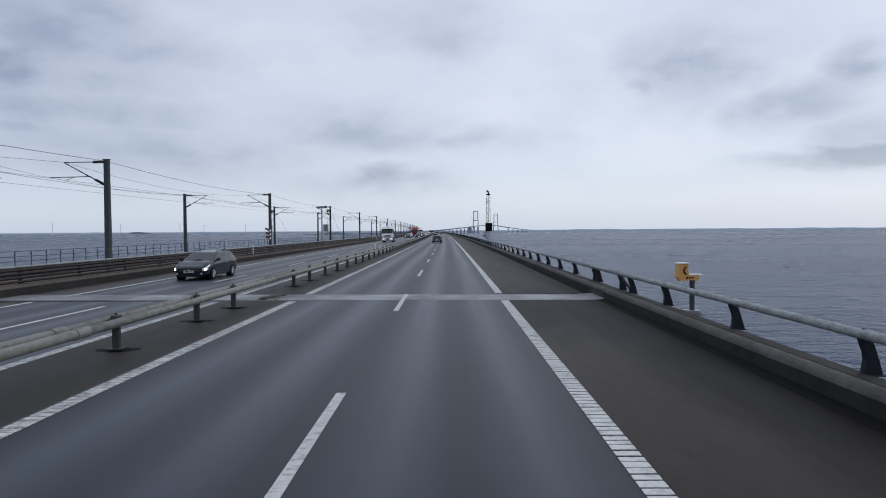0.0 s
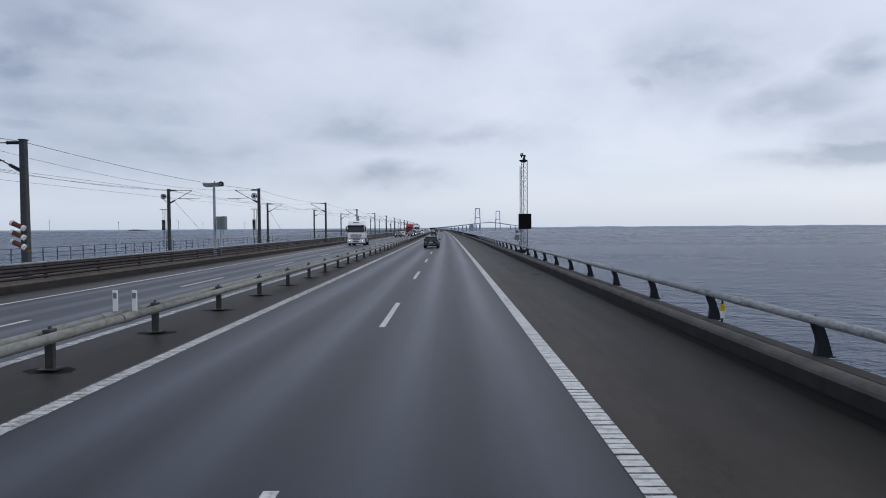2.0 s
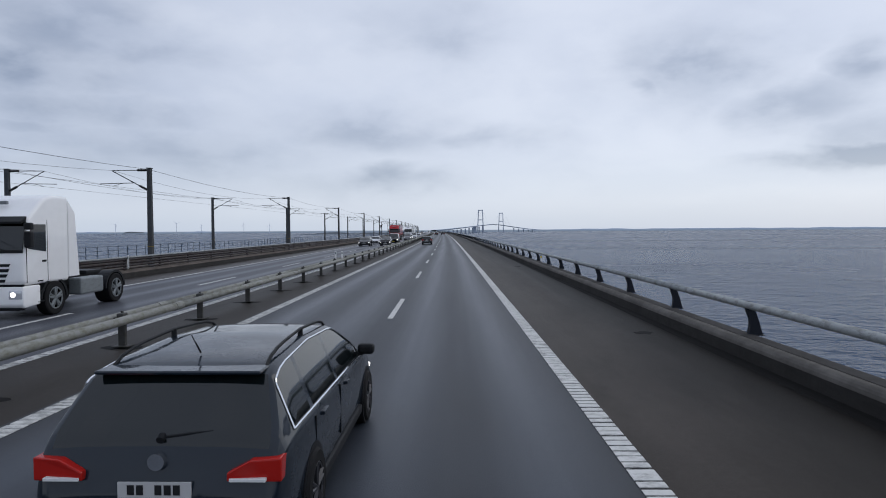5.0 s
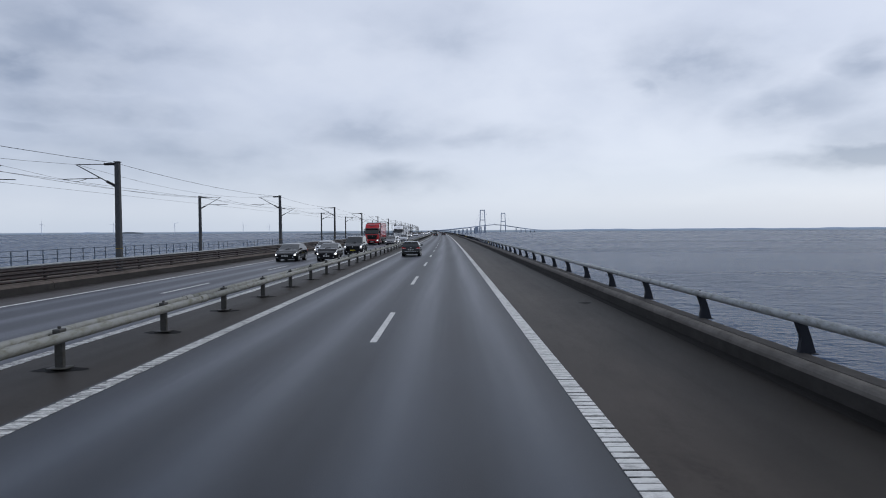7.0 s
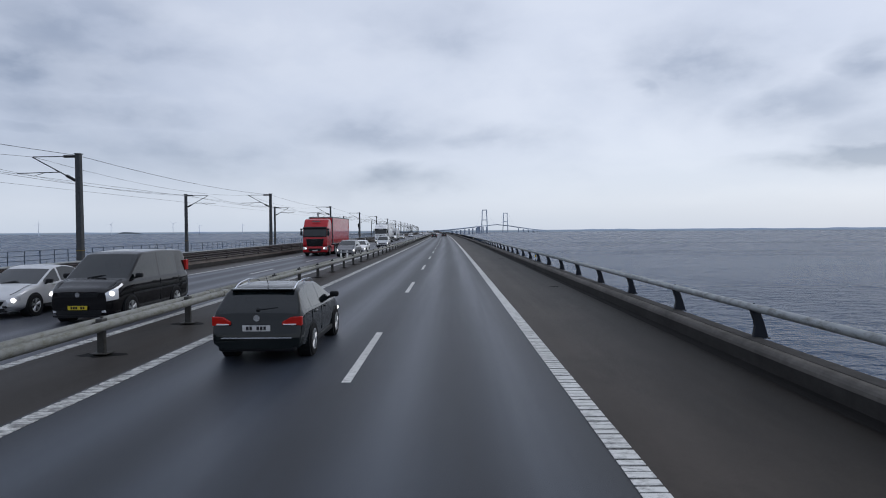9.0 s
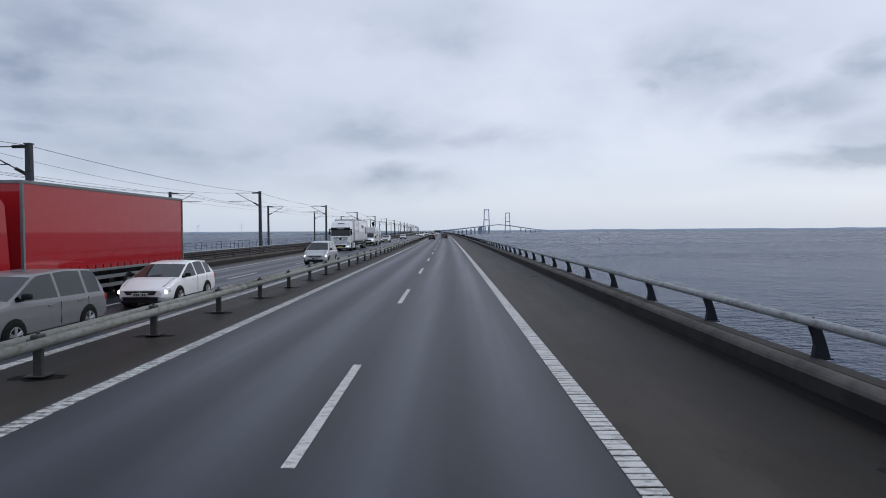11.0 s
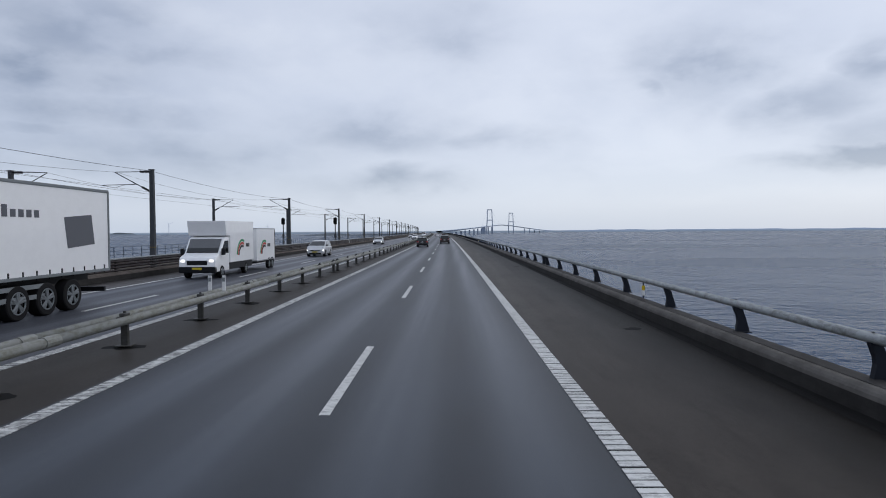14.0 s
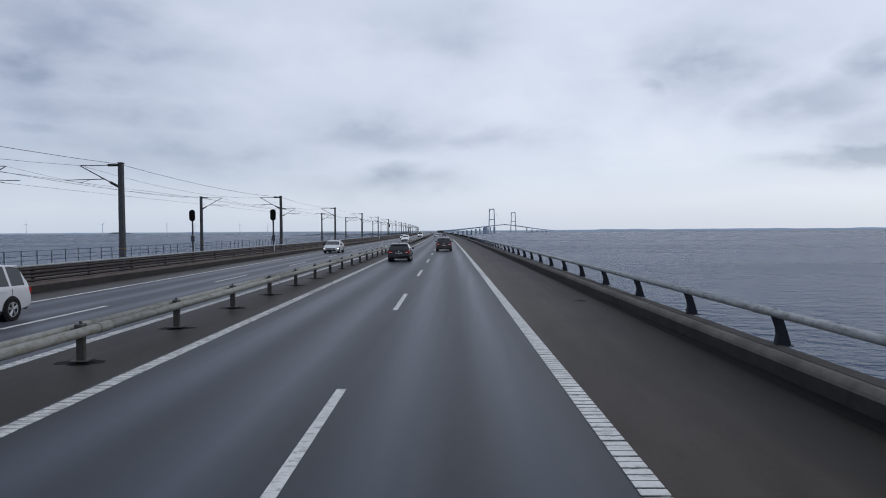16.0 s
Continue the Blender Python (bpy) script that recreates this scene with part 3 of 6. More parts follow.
def build_right_rail():
    edges = [S0] + [24.0 + 24.9 * i for i in range(0, 24)] + [S1]
    t = thing("parapet", "weathered grey concrete kerb parapet along the bridge edge", "parapet", kind="structure")
    for a, b in zip(edges, edges[1:]):
        sweep("parapet_block", kerb_profile(5.42, 1), a + 0.012, b - 0.012, M_KERB, t)
        sweep("grimy_shaded_face", [(5.437, -0.002), (5.441, 0.12), (5.446, 0.255), (5.456, 0.255), (5.45, 0.12), (5.447, -0.002)], a + 0.012, b - 0.012, M_SHADYFACE, t)
        sweep("kerb_foot_strip", [(5.20, 0.001), (5.26, 0.009), (5.36, 0.013), (5.441, 0.034), (5.441, 0.001)], a + 0.012, b - 0.012, M_KERBFOOT, t)
        sweep("edge_strip", [(5.642, 0.390), (5.642, 0.399), (5.935, 0.393), (5.953, 0.372), (5.945, 0.36), (5.93, 0.386)], a + 0.012, b - 0.012, M_EDGE, t)
    t = thing("guard_rail", "grey steel tube rail on dark curved posts on the parapet", "railing")
    bm = bmesh.new()
    # a bent plate set across the parapet: broad foot, waist at half height, slim head leaning in to the tube
    left = [(-0.135, 0.385), (-0.120, 0.46), (-0.098, 0.60), (-0.112, 0.70), (-0.150, 0.80), (-0.185, 0.90)]
    right = [(0.140, 0.385), (0.112, 0.48), (0.070, 0.63), (0.040, 0.72), (0.005, 0.82), (-0.025, 0.90)]
    outline = left + right[::-1]
    lo = [bm.verts.new((x, -0.05, z)) for x, z in outline]
    hi = [bm.verts.new((x, 0.05, z)) for x, z in outline]
    bm.faces.new(lo), bm.faces.new(hi[::-1])
    for i in range(len(outline)):
        j = (i + 1) % len(outline)
        bm.faces.new((lo[j], lo[i], hi[i], hi[j]))
    box(bm, -0.16, -0.1, 0.37, 0.16, 0.1, 0.39)
    bmesh.ops.recalc_face_normals(bm, faces=bm.faces)
    p = part("post", bm, M_POST, t)
    p.matrix_basis = station(RAIL_POSTS[0], 5.98)
    for s in RAIL_POSTS[1:]:
        again(p, t, station(s, 5.98))
    # the tube is made of lengths with short sleeves
    joints = [S0, 22.0, 26.4] + [62.0 + 37.8 * i for i in range(16)] + [S1]
    for a, b in zip(joints, joints[1:]):
        sweep("rail_tube", ring(5.865, 0.955, 0.075, 14), a, b, M_TUBE, t, smooth=True)
    for a in joints[1:-1]:
        sweep("sleeve", ring(5.865, 0.955, 0.083, 14), a - 0.22, a + 0.22, M_TUBE, t, step=0.44)
    bm = bmesh.new()
    rod(bm, (0, 0, 0.40), (-0.12, 1.1, 0.90), 0.045, 8)
    br = part("brace", bm, M_POST, t)
    br.matrix_basis = station(21.2, 5.98)
    bm = bmesh.new()
    box(bm, -0.012, -0.02, 1.02, 0.012, 0.02, 1.045)
    bo = part("bolt", bm, M_POST, t)
    bo.matrix_basis = station(RAIL_POSTS[0], 5.86)
    for s in RAIL_POSTS[1:120]:
        again(bo, t, station(s, 5.86))


def build_median():
    t = thing("central_barrier", "lichen-covered double steel tube crash barrier on short posts", "crash barrier")
    bm = bmesh.new()
    box(bm, -0.075, -0.05, 0.0, 0.075, 0.05, 0.62, 0.012)
    p = part("post", bm, M_MASTPOST, t)
    bm = bmesh.new()
    box(bm, -0.13, -0.14, 0.54, 0.13, 0.14, 0.66, 0.02)
    box(bm, -0.07, -0.11, 0.66, 0.07, 0.11, 0.745, 0.02)
    rod(bm, (0, 0, 0.74), (0, 0, 0.79), 0.03, 8)
    c = part("clamp", bm, M_MASTPOST, t)
    rng = random.Random(3)
    pads = []
    for k in range(3):
        bm = bmesh.new()
        vs = [bm.verts.new(((0.36 + 0.20 * rng.random()) * math.cos(a * math.pi / 8), (0.20 + 0.16 * rng.random()) * math.sin(a * math.pi / 8), 0.004)) for a in range(16)]
        f = bm.faces.new(vs)
        r = bmesh.ops.inset_region(bm, faces=[f], thickness=0.1, depth=0.028)
        pads.append(part("base_pad", bm, M_BITUMEN, t))
    bm = bmesh.new()
    box(bm, -0.18, -0.16, 0.03, 0.18, 0.16, 0.05, 0.008)
    plate = part("base_plate", bm, M_MASTPOST, t)
    for o in (p, c, plate):
        o.matrix_basis = station(MEDIAN_POSTS[0], -7.05)
        for s in MEDIAN_POSTS[1:]:
            again(o, t, station(s, -7.05))
    for o, s in zip(pads, MEDIAN_POSTS):
        o.matrix_basis = station(s, -7.05)
    for i, s in enumerate(MEDIAN_POSTS[3:]):
        again(pads[i % 3], t, station(s, -7.05, 0, 180 * (i % 2)))
    for dx in (-0.21, 0.21):
        joints = [S0] + [12.0 + 12.6 * i for i in range(40)] + [S1]
        for a, b in zip(joints, joints[1:]):
            sweep("barrier_tube", ring(-7.05 + dx, 0.625, 0.095, 12), a, b, M_MEDIAN, t, smooth=True)
        for a in joints[1:-1]:
            sweep("sleeve", ring(-7.05 + dx, 0.625, 0.108, 12), a - 0.2, a + 0.2, M_MEDIAN, t, step=0.4)


build_right_rail()
build_median()


M_FARKERB = concrete("dark_weathered_concrete", (0.105, 0.088, 0.078))


def build_left_parapet():
    t = thing("parapet", "weathered brown-grey concrete parapet of the oncoming carriageway", "parapet", kind="structure")
    edges = [S0] + [24.0 + 24.9 * i for i in range(0, 24)] + [S1]
    for a, b in zip(edges, edges[1:]):
        sweep("parapet_block", kerb_profile(-17.15, -1), a + 0.012, b - 0.012, M_FARKERB, t)
        sweep("grimy_shaded_face", [(-17.146, -0.002), (-17.166, 0.16), (-17.186, 0.295), (-17.196, 0.295), (-17.176, 0.16), (-17.156, -0.002)], a + 0.012, b - 0.012, M_SHADYFACE, t)
    t = thing("guard_rail", "dark rusty horizontal steel rails with a pale top tube", "railing")
    for z, h in ((0.50, 0.05), (0.66, 0.058), (0.82, 0.058), (0.97, 0.05)):
        sweep("rail", [(-17.56, z - h), (-17.50, z - h), (-17.46, z), (-17.50, z + h), (-17.56, z + h)], S0, S1, M_RAILDARK, t)
    sweep("top_rail", ring(-17.52, 1.105, 0.05, 10), S0, S1, M_TUBE, t, smooth=True)
    bm = bmesh.new()
    box(bm, -0.05, -0.06, 0.4, 0.05, 0.06, 1.08)
    p = part("post", bm, M_RAILDARK, t)
    p.matrix_basis = station(-20, -17.62)
    for i in range(1, 290):
        again(p, t, station(-20 + 4.2 * i, -17.62))


build_left_parapet()


def build_fence():
    t = thing("fence", "thin grey steel railing along the outer edge of the railway", "fence")
    bm = bmesh.new()
    box(bm, -0.032, -0.032, -0.5, 0.032, 0.032, 0.95)
    p = part("post", bm, M_FENCE, t)
    p.matrix_basis = station(-20, -36.6)
    for i in range(1, 298):
        again(p, t, station(-20 + 2.1 * i, -36.6))
    box_row("far_post", [-20 + 2.1 * i for i in range(298, 620)], 0.07, -36.635, -36.565, -0.5, 0.95, M_FENCE, "stuff", "far posts of the railing", "", t)
    for z in (0.93, 0.48, 0.08):
        sweep("fence_rail", ring(-36.6, z, 0.028, 6), S0, S1, M_FENCE, t)


build_fence()
MASTS = [-3.0, 44.1] + [84.3 + 43.94 * i for i in range(29)]
NEAR, FAR = -23.6, -34.9


def build_masts():
    for side, x in ((1, NEAR), (-1, FAR)):
        src = thing("catenary_mast", "dark steel railway mast with insulated cantilever arm and yellow band", "catenary mast", group="catenary masts")
        bm = bmesh.new()
        g = bmesh.ops.create_cone(bm, cap_ends=True, segments=4, radius1=0.26, radius2=0.205, depth=8.0)["verts"]
        bmesh.ops.transform(bm, matrix=pose(0, 0, 3.5, 0, 0, 45), verts=g)
        box(bm, -0.19, -0.19, 7.48, 0.19, 0.19, 7.54)
        part("mast", bm, M_MAST, src)
        bm = bmesh.new()
        rod(bm, (-0.15 * side, 0, 7.36), (-2.9 * side, 0, 7.34), 0.03)
        rod(bm, (-0.15 * side, 0, 5.78), (-2.95 * side, 0, 7.32), 0.035)
        part("cantilever_arm", bm, M_MAST, src)
        bm = bmesh.new()
        rod(bm, (-1.1 * side, 0, 6.36), (-3.95 * side, 0, 6.30), 0.028)
        rod(bm, (-1.3 * side, 0, 6.35), (-1.75 * side, 0, 6.66), 0.015)
        rod(bm, (-2.2 * side, 0, 6.32), (-2.9 * side, 0, 6.12), 0.018)
        part("registration_arm", bm, M_MAST, src)
        for a, b in (((-0.2, 7.36), (-0.95, 7.355)), ((-0.2, 5.81), (-0.80, 6.14))):
            bm = bmesh.new()
            p, q = Vector((a[0] * side, 0, a[1])), Vector((b[0] * side, 0, b[1]))
            d = (q - p).normalized().to_track_quat("Z", "Y").to_matrix()
            rings = [[bm.verts.new(p.lerp(q, k / 12) + d @ Vector(((0.075 + 0.035 * (k % 2)) * math.cos(a * math.pi / 4), (0.075 + 0.035 * (k % 2)) * math.sin(a * math.pi / 4), 0))) for a in range(8)] for k in range(13)]
            for u, v in zip(rings, rings[1:]):
                for a in range(8):
                    bm.faces.new((u[a], u[(a + 1) % 8], v[(a + 1) % 8], v[a]))
            part("insulator", bm, M_INSUL, src)
        bm = bmesh.new()
        box(bm, -0.185, -0.185, 1.32, 0.185, 0.185, 1.36)
        part("number_band", bm, M_BANDDIM, src, "small yellow band")
        src.matrix_basis = station(MASTS[0], x)
        for s in MASTS[1:]:
            copy_thing(src, station(s, x))


build_masts()


def hang(name, x, zs, sag, r, parent):
    """Wire from mast to mast, sagging between."""
    for a, b in zip(MASTS, MASTS[1:]):
        n = 8 if sag else 2
        pts = []
        for i in range(n + 1):
            f = i / n
            pts.append(spot(a + (b - a) * f, x, zs - sag * 4 * f * (1 - f)))
        verts, faces = [], []
        for p in pts:
            verts += [p + Vector((r * math.cos(k * math.pi / 2), 0, r * math.sin(k * math.pi / 2))) for k in range(4)]
        for i in range(n):
            for k in range(4):
                faces.append((4 * i + k, 4 * i + (k + 1) % 4, 4 * i + 4 + (k + 1) % 4, 4 * i + 4 + k))
        me = bpy.data.meshes.new(name)
        me.from_pydata(verts, [], faces)
        me.materials.append(M_WIRE)
        new(name, me).parent = parent


def build_wires():
    for side, x in ((1, NEAR), (-1, FAR)):
        t = thing("overhead_line", "thin dark railway overhead wires strung between the masts", "overhead line", group="overhead lines")
        hang("feeder_wire", x - 0.1 * side, 7.42, 0.42, 0.015, t)
        hang("messenger_wire", x - 2.9 * side, 7.34, 0.75, 0.010, t)
        hang("contact_wire", x - 2.9 * side, 6.12, 0.0, 0.010, t)


build_wires()


def build_tension_weights():
    """Wheels and stacked weights that keep the overhead wire taut."""
    for x, side, turn in ((NEAR, 1, 0), (FAR, 1, 0)):
        for s in (MASTS[3],):
            t = thing("tension_gear", "black pulley wheels and hanging iron weights fixed to a mast", "tensioning gear", station(s, x))
            for dx in (-0.32, -0.58):
                bm = bmesh.new()
                for k in range(20):
                    a, b = 2 * math.pi * k / 20, 2 * math.pi * (k + 1) / 20
                    rod(bm, (dx * side, -0.45 + 0.29 * math.cos(a), 6.6 + 0.29 * math.sin(a)), (dx * side, -0.45 + 0.29 * math.cos(b), 6.6 + 0.29 * math.sin(b)), 0.045, 6)
                for k in range(3):
                    a = math.pi * k / 3
                    rod(bm, (dx * side, -0.45 - 0.28 * math.cos(a), 6.6 - 0.28 * math.sin(a)), (dx * side, -0.45 + 0.28 * math.cos(a), 6.6 + 0.28 * math.sin(a)), 0.03, 6)
                bmesh.ops.rotate(bm, cent=(dx * side, -0.45, 6.6), matrix=Matrix.Rotation(radians(55 * side), 3, "Z"), verts=bm.verts)
                part("pulley_wheel", bm, M_INSUL, t)
            bm = bmesh.new()
            rod(bm, (0, -0.3, 6.55), (-0.6 * side, -0.45, 6.55), 0.05, 6)
            rod(bm, (-0.15 * side, -0.3, 5.9), (-0.6 * side, -0.4, 6.4), 0.04, 6)
            box(bm, -0.95, -0.36, 4.93, -0.1, -0.24, 5.0) if side > 0 else box(bm, 0.1, -0.36, 4.93, 1.0, -0.24, 5.0)
            part("bracket", bm, M_INSUL, t)
            bm = bmesh.new()
            for dx in (-0.64, -0.48, -0.25):
                rod(bm, (dx * side, -0.3, 0.2), (dx * side, -0.3, 4.95), 0.022, 6)
            part("guide_rod", bm, M_MAST, t)
            bm = bmesh.new()
            for k in range(9):
                box(bm, -0.72, -0.45, 2.42 + 0.14 * k, -0.40, -0.15, 2.555 + 0.14 * k, 0.012)
            if side < 0:
                bmesh.ops.scale(bm, vec=(-1, 1, 1), verts=bm.verts)
                bmesh.ops.reverse_faces(bm, faces=bm.faces)
            part("weight_stack", bm, M_INSUL, t)
            bm = bmesh.new()
            rod(bm, (0.1 * side, 0.2, 6.6), (0.3 * side, 14.5, 0.1), 0.015, 6)
            part("guy_wire", bm, M_WIRE, t)
    # red-and-white wound insulators low on a mast
    t = thing("cable_coil", "rust-red and white wound insulators fixed low on a mast", "insulator", station(MASTS[2], NEAR))
    for k in range(3):
        bm = bmesh.new()
        rod(bm, (-0.55, -0.3, 2.9 - 0.52 * k), (0.1, -0.3, 2.6 - 0.52 * k), 0.14, 10)
        part("coil", bm, M_RUST, t)
        bm = bmesh.new()
        rod(bm, (-0.60, -0.3, 2.92 - 0.52 * k), (-0.48, -0.3, 2.87 - 0.52 * k), 0.16, 10)
        rod(bm, (0.02, -0.3, 2.64 - 0.52 * k), (0.14, -0.3, 2.58 - 0.52 * k), 0.16, 10)
        part("coil_end", bm, M_WHITE, t)


M_RUST = Mat("rust_red_paint", (0.13, 0.055, 0.042), 0.6).m
build_tension_weights()
M_GREYBOX = galvanised("grey_painted_steel", (0.22, 0.24, 0.25), (0.17, 0.18, 0.18), 0.5, 0.4)
M_PALEPOLE = galvanised("pale_galvanised_pole", (0.36, 0.40, 0.44), (0.28, 0.30, 0.32), 0.45, 0.4)


def build_sensor_pole():
    t = thing("sensor_pole", "grey steel pole with a long top housing and a cabinet", "sensor pole", station(105.8, -20.95))
    bm = bmesh.new()
    rod(bm, (0, 0, -1.2), (0, 0, 6.25), 0.13, 14, 0.11)
    part("pole", bm, M_PALEPOLE, t)
    bm = bmesh.new()
    vs = [(-0.92, 6.58), (0.80, 6.66), (0.80, 6.34), (-0.72, 6.26), (-0.86, 6.34)]
    lo = [bm.verts.new((x, -0.3, z)) for x, z in vs]
    hi = [bm.verts.new((x, 0.3, z)) for x, z in vs]
    bm.faces.new(lo), bm.faces.new(hi[::-1])
    for i in range(5):
        bm.faces.new((lo[(i + 1) % 5], lo[i], hi[i], hi[(i + 1) % 5]))
    bmesh.ops.recalc_face_normals(bm, faces=bm.faces)
    part("housing", bm, M_GREYBOX, t)
    bm = bmesh.new()
    for k in range(18):
        a, b = 2 * math.pi * k / 18, 2 * math.pi * (k + 1) / 18
        for dy in (-0.18, 0.0):
            rod(bm, (0.74 + 0.15 * math.cos(a), -0.2 + dy, 6.52 + 0.19 * math.sin(a)), (0.74 + 0.15 * math.cos(b), -0.2 + dy, 6.52 + 0.19 * math.sin(b)), 0.03, 5)
    part("cable_loop", bm, M_BLACK, t)
    bm = bmesh.new()
    rod(bm, (0.05, 0, 6.60), (0.05, 0, 6.76), 0.05, 8)
    part("cap", bm, M_GREYBOX, t)
    bm = bmesh.new()
    box(bm, 0.28, -0.40, 2.45, 0.74, 0.30, 3.62, 0.03)
    part("cabinet", bm, M_GREYBOX, t)
    bm = bmesh.new()
    box(bm, 0.74, -0.38, 2.43, 1.04, 0.28, 3.64, 0.03)
    part("cabinet_door", bm, M_GREYBOX, t)
    bm = bmesh.new()
    rod(bm, (0.55, 0, -1.2), (0.55, 0, 2.4), 0.05, 8)
    rod(bm, (0.8, 0, 2.35), (0.72, 0, 1.9), 0.03, 6)
    part("cable_duct", bm, M_PALEPOLE, t)
    # bracket between the two decks
    bm = bmesh.new()
    box(bm, -0.5, -0.5, -1.3, 1.0, 0.5, -1.1)
    box(bm, -0.6, -0.2, -1.25, 2.8, 0.2, -1.05)
    part("foot_bracket", bm, M_MAST, t)


build_sensor_pole()


def build_signal(s, x, top=5.6):
    t = thing("railway_signal", "black rounded railway signal head on a slim grey post", "railway signal", station(s, x), group="railway signals")
    bm = bmesh.new()
    for z0, z1 in ((top - 1.25, top - 0.38),):
        box(bm, -0.36, -0.12, z0, 0.36, 0.12, z1)
    for z in (top - 0.40, top - 1.23):
        g = bmesh.ops.create_cone(bm, cap_ends=True, segments=24, radius1=0.36, radius2=0.36, depth=0.24)["verts"]
        bmesh.ops.transform(bm, matrix=Matrix.Translation((0, 0, z)) @ Matrix.Rotation(radians(90), 4, "X"), verts=g)
    part("signal_head", bm, M_BLACK, t)
    for k in range(3):
        bm = bmesh.new()
        rod(bm, (0, -0.12, top - 0.42 - 0.4 * k), (0, -0.30, top - 0.42 - 0.4 * k), 0.12, 12)
        part("lens_hood", bm, M_BLACK, t)
    bm = bmesh.new()
    rod(bm, (0, 0.1, -0.5), (0, 0.1, top - 1.3), 0.11, 10)
    box(bm, -0.22, -0.02, 1.2, 0.22, 0.2, 2.0, 0.02)
    part("post", bm, M_MAST, t)
    return t


for sx in ((476.7, -23.9), (477.0, -35.1), (661.0, -23.9)):
    build_signal(*sx)


def build_lattice_tower():
    t = thing("lattice_mast", "slender steel lattice mast with cameras and a black message sign", "lattice mast", station(106.1, 6.76))
    legs = ((-0.20, -0.25), (0.30, -0.25), (0.05, 0.25))
    bottom, top = 0.50, 8.45
    for x, y in legs:
        bm = bmesh.new()
        rod(bm, (x, y, bottom), (x, y, top), 0.028, 8)
        part("leg", bm, M_TOWER, t)
    n = 19
    for (xa, ya), (xb, yb) in zip(legs, legs[1:] + legs[:1]):
        bm = bmesh.new()
        for k in range(n):
            z0, z1 = bottom + (top - bottom) * k / n, bottom + (top - bottom) * (k + 1) / n
            p, q = ((xa, ya), (xb, yb)) if k % 2 == 0 else ((xb, yb), (xa, ya))
            rod(bm, (*p, z0), (*q, z1), 0.012, 5)
        part("lacing", bm, M_TOWER, t)
    for x in (-0.36, -0.29):
        bm = bmesh.new()
        rod(bm, (x, -0.28, 0.6), (x, -0.28, 7.9), 0.02, 6)
        part("cable_pipe", bm, M_TOWER, t)
    bm = bmesh.new()
    box(bm, -0.38, -0.35, top, 0.34, 0.35, top + 0.03)
    rod(bm, (0, 0, top - 0.15), (0, 0, top), 0.2, 3, 0.45)
    part("top_plate", bm, M_TOWER, t)
    bm = bmesh.new()
    rod(bm, (0.05, 0, top + 0.03), (0.05, 0, top + 0.38), 0.17, 10, 0.05)
    rod(bm, (0.05, 0, top + 0.38), (0.05, 0, top + 0.5), 0.07, 8)
    part("pan_head", bm, M_TOWER, t)
    for x, z, a in ((-0.18, 0.46, 10), (0.10, 0.40, -12)):
        bm = bmesh.new()
        box(bm, -0.09, -0.18, -0.08, 0.09, 0.16, 0.11, 0.03)
        rod(bm, (0, -0.2, 0.02), (0, -0.32, 0.02), 0.09, 12)
        rod(bm, (0, 0.0, -0.2), (0, 0.0, -0.05), 0.05, 8)
        bmesh.ops.transform(bm, matrix=pose(x, 0, top + z, 8, 0, a), verts=bm.verts)
        part("camera_housing", bm, M_TOWER, t)
    bm = bmesh.new()
    rod(bm, (-0.26, 0, top + 0.62), (-0.02, 0, top + 0.66), 0.035, 8)
    rod(bm, (-0.12, 0, top + 0.6), (0.05, 0, top + 0.45), 0.03, 8)
    part("camera_arm", bm, M_TOWER, t)
    # dark message sign with a thin frame
    bm = bmesh.new()
    box(bm, -0.49, -0.62, 2.32, 0.60, -0.40, 3.67, 0.015)
    sign = part("message_sign", bm, M_BLACK, t, "switched-off black message sign")
    bm = bmesh.new()
    for x in (-0.505, 0.60):
        box(bm, x, -0.64, 2.30, x + 0.015, -0.38, 3.69)
    box(bm, -0.505, -0.64, 3.67, 0.615, -0.38, 3.69)
    part("sign_frame", bm, M_TOWER, t)
    for x0, z0, x1, z1 in ((-0.80, 1.95, -0.50, 2.24), (-0.84, 1.37, -0.44, 1.82)):
        bm = bmesh.new()
        box(bm, x0, -0.5, z0, x1, -0.2, z1, 0.02)
        part("control_box", bm, M_GREYBOX, t, "small grey control box")
    bm = bmesh.new()
    pts = [(-0.6, -0.4, 1.37), (-0.55, -0.4, 1.2), (-0.42, -0.35, 1.15), (-0.4, -0.3, 0.75), (-0.2, -0.3, 0.5)]
    for p, q in zip(pts, pts[1:]):
        rod(bm, p, q, 0.025, 6)
    for z in (1.5, 2.1, 2.28):
        rod(bm, (-0.5, -0.35, z), (-0.18, -0.25, z), 0.02, 6)
    part("hose", bm, M_BLACK, t)
    bm = bmesh.new()
    box(bm, -0.45, -0.40, 0.46, 0.50, 0.40, 0.50)
    vs = [bm.verts.new(v) for v in ((-0.62, -0.1, 0.46), (0.5, -0.1, 0.46), (0.15, -0.1, 0.18), (-0.62, -0.1, 0.1), (-0.62, 0.1, 0.46), (0.5, 0.1, 0.46), (0.15, 0.1, 0.18), (-0.62, 0.1, 0.1))]
    for f in ((0, 1, 2, 3), (7, 6, 5, 4), (0, 4, 5, 1), (1, 5, 6, 2), (2, 6, 7, 3), (3, 7, 4, 0)):
        bm.faces.new([vs[i] for i in f])
    bmesh.ops.recalc_face_normals(bm, faces=bm.faces)
    part("foot_bracket", bm, M_TOWER, t)


build_lattice_tower()
M_ORANGE = Mat("orange_plastic", (0.62, 0.32, 0.10), 0.45).m


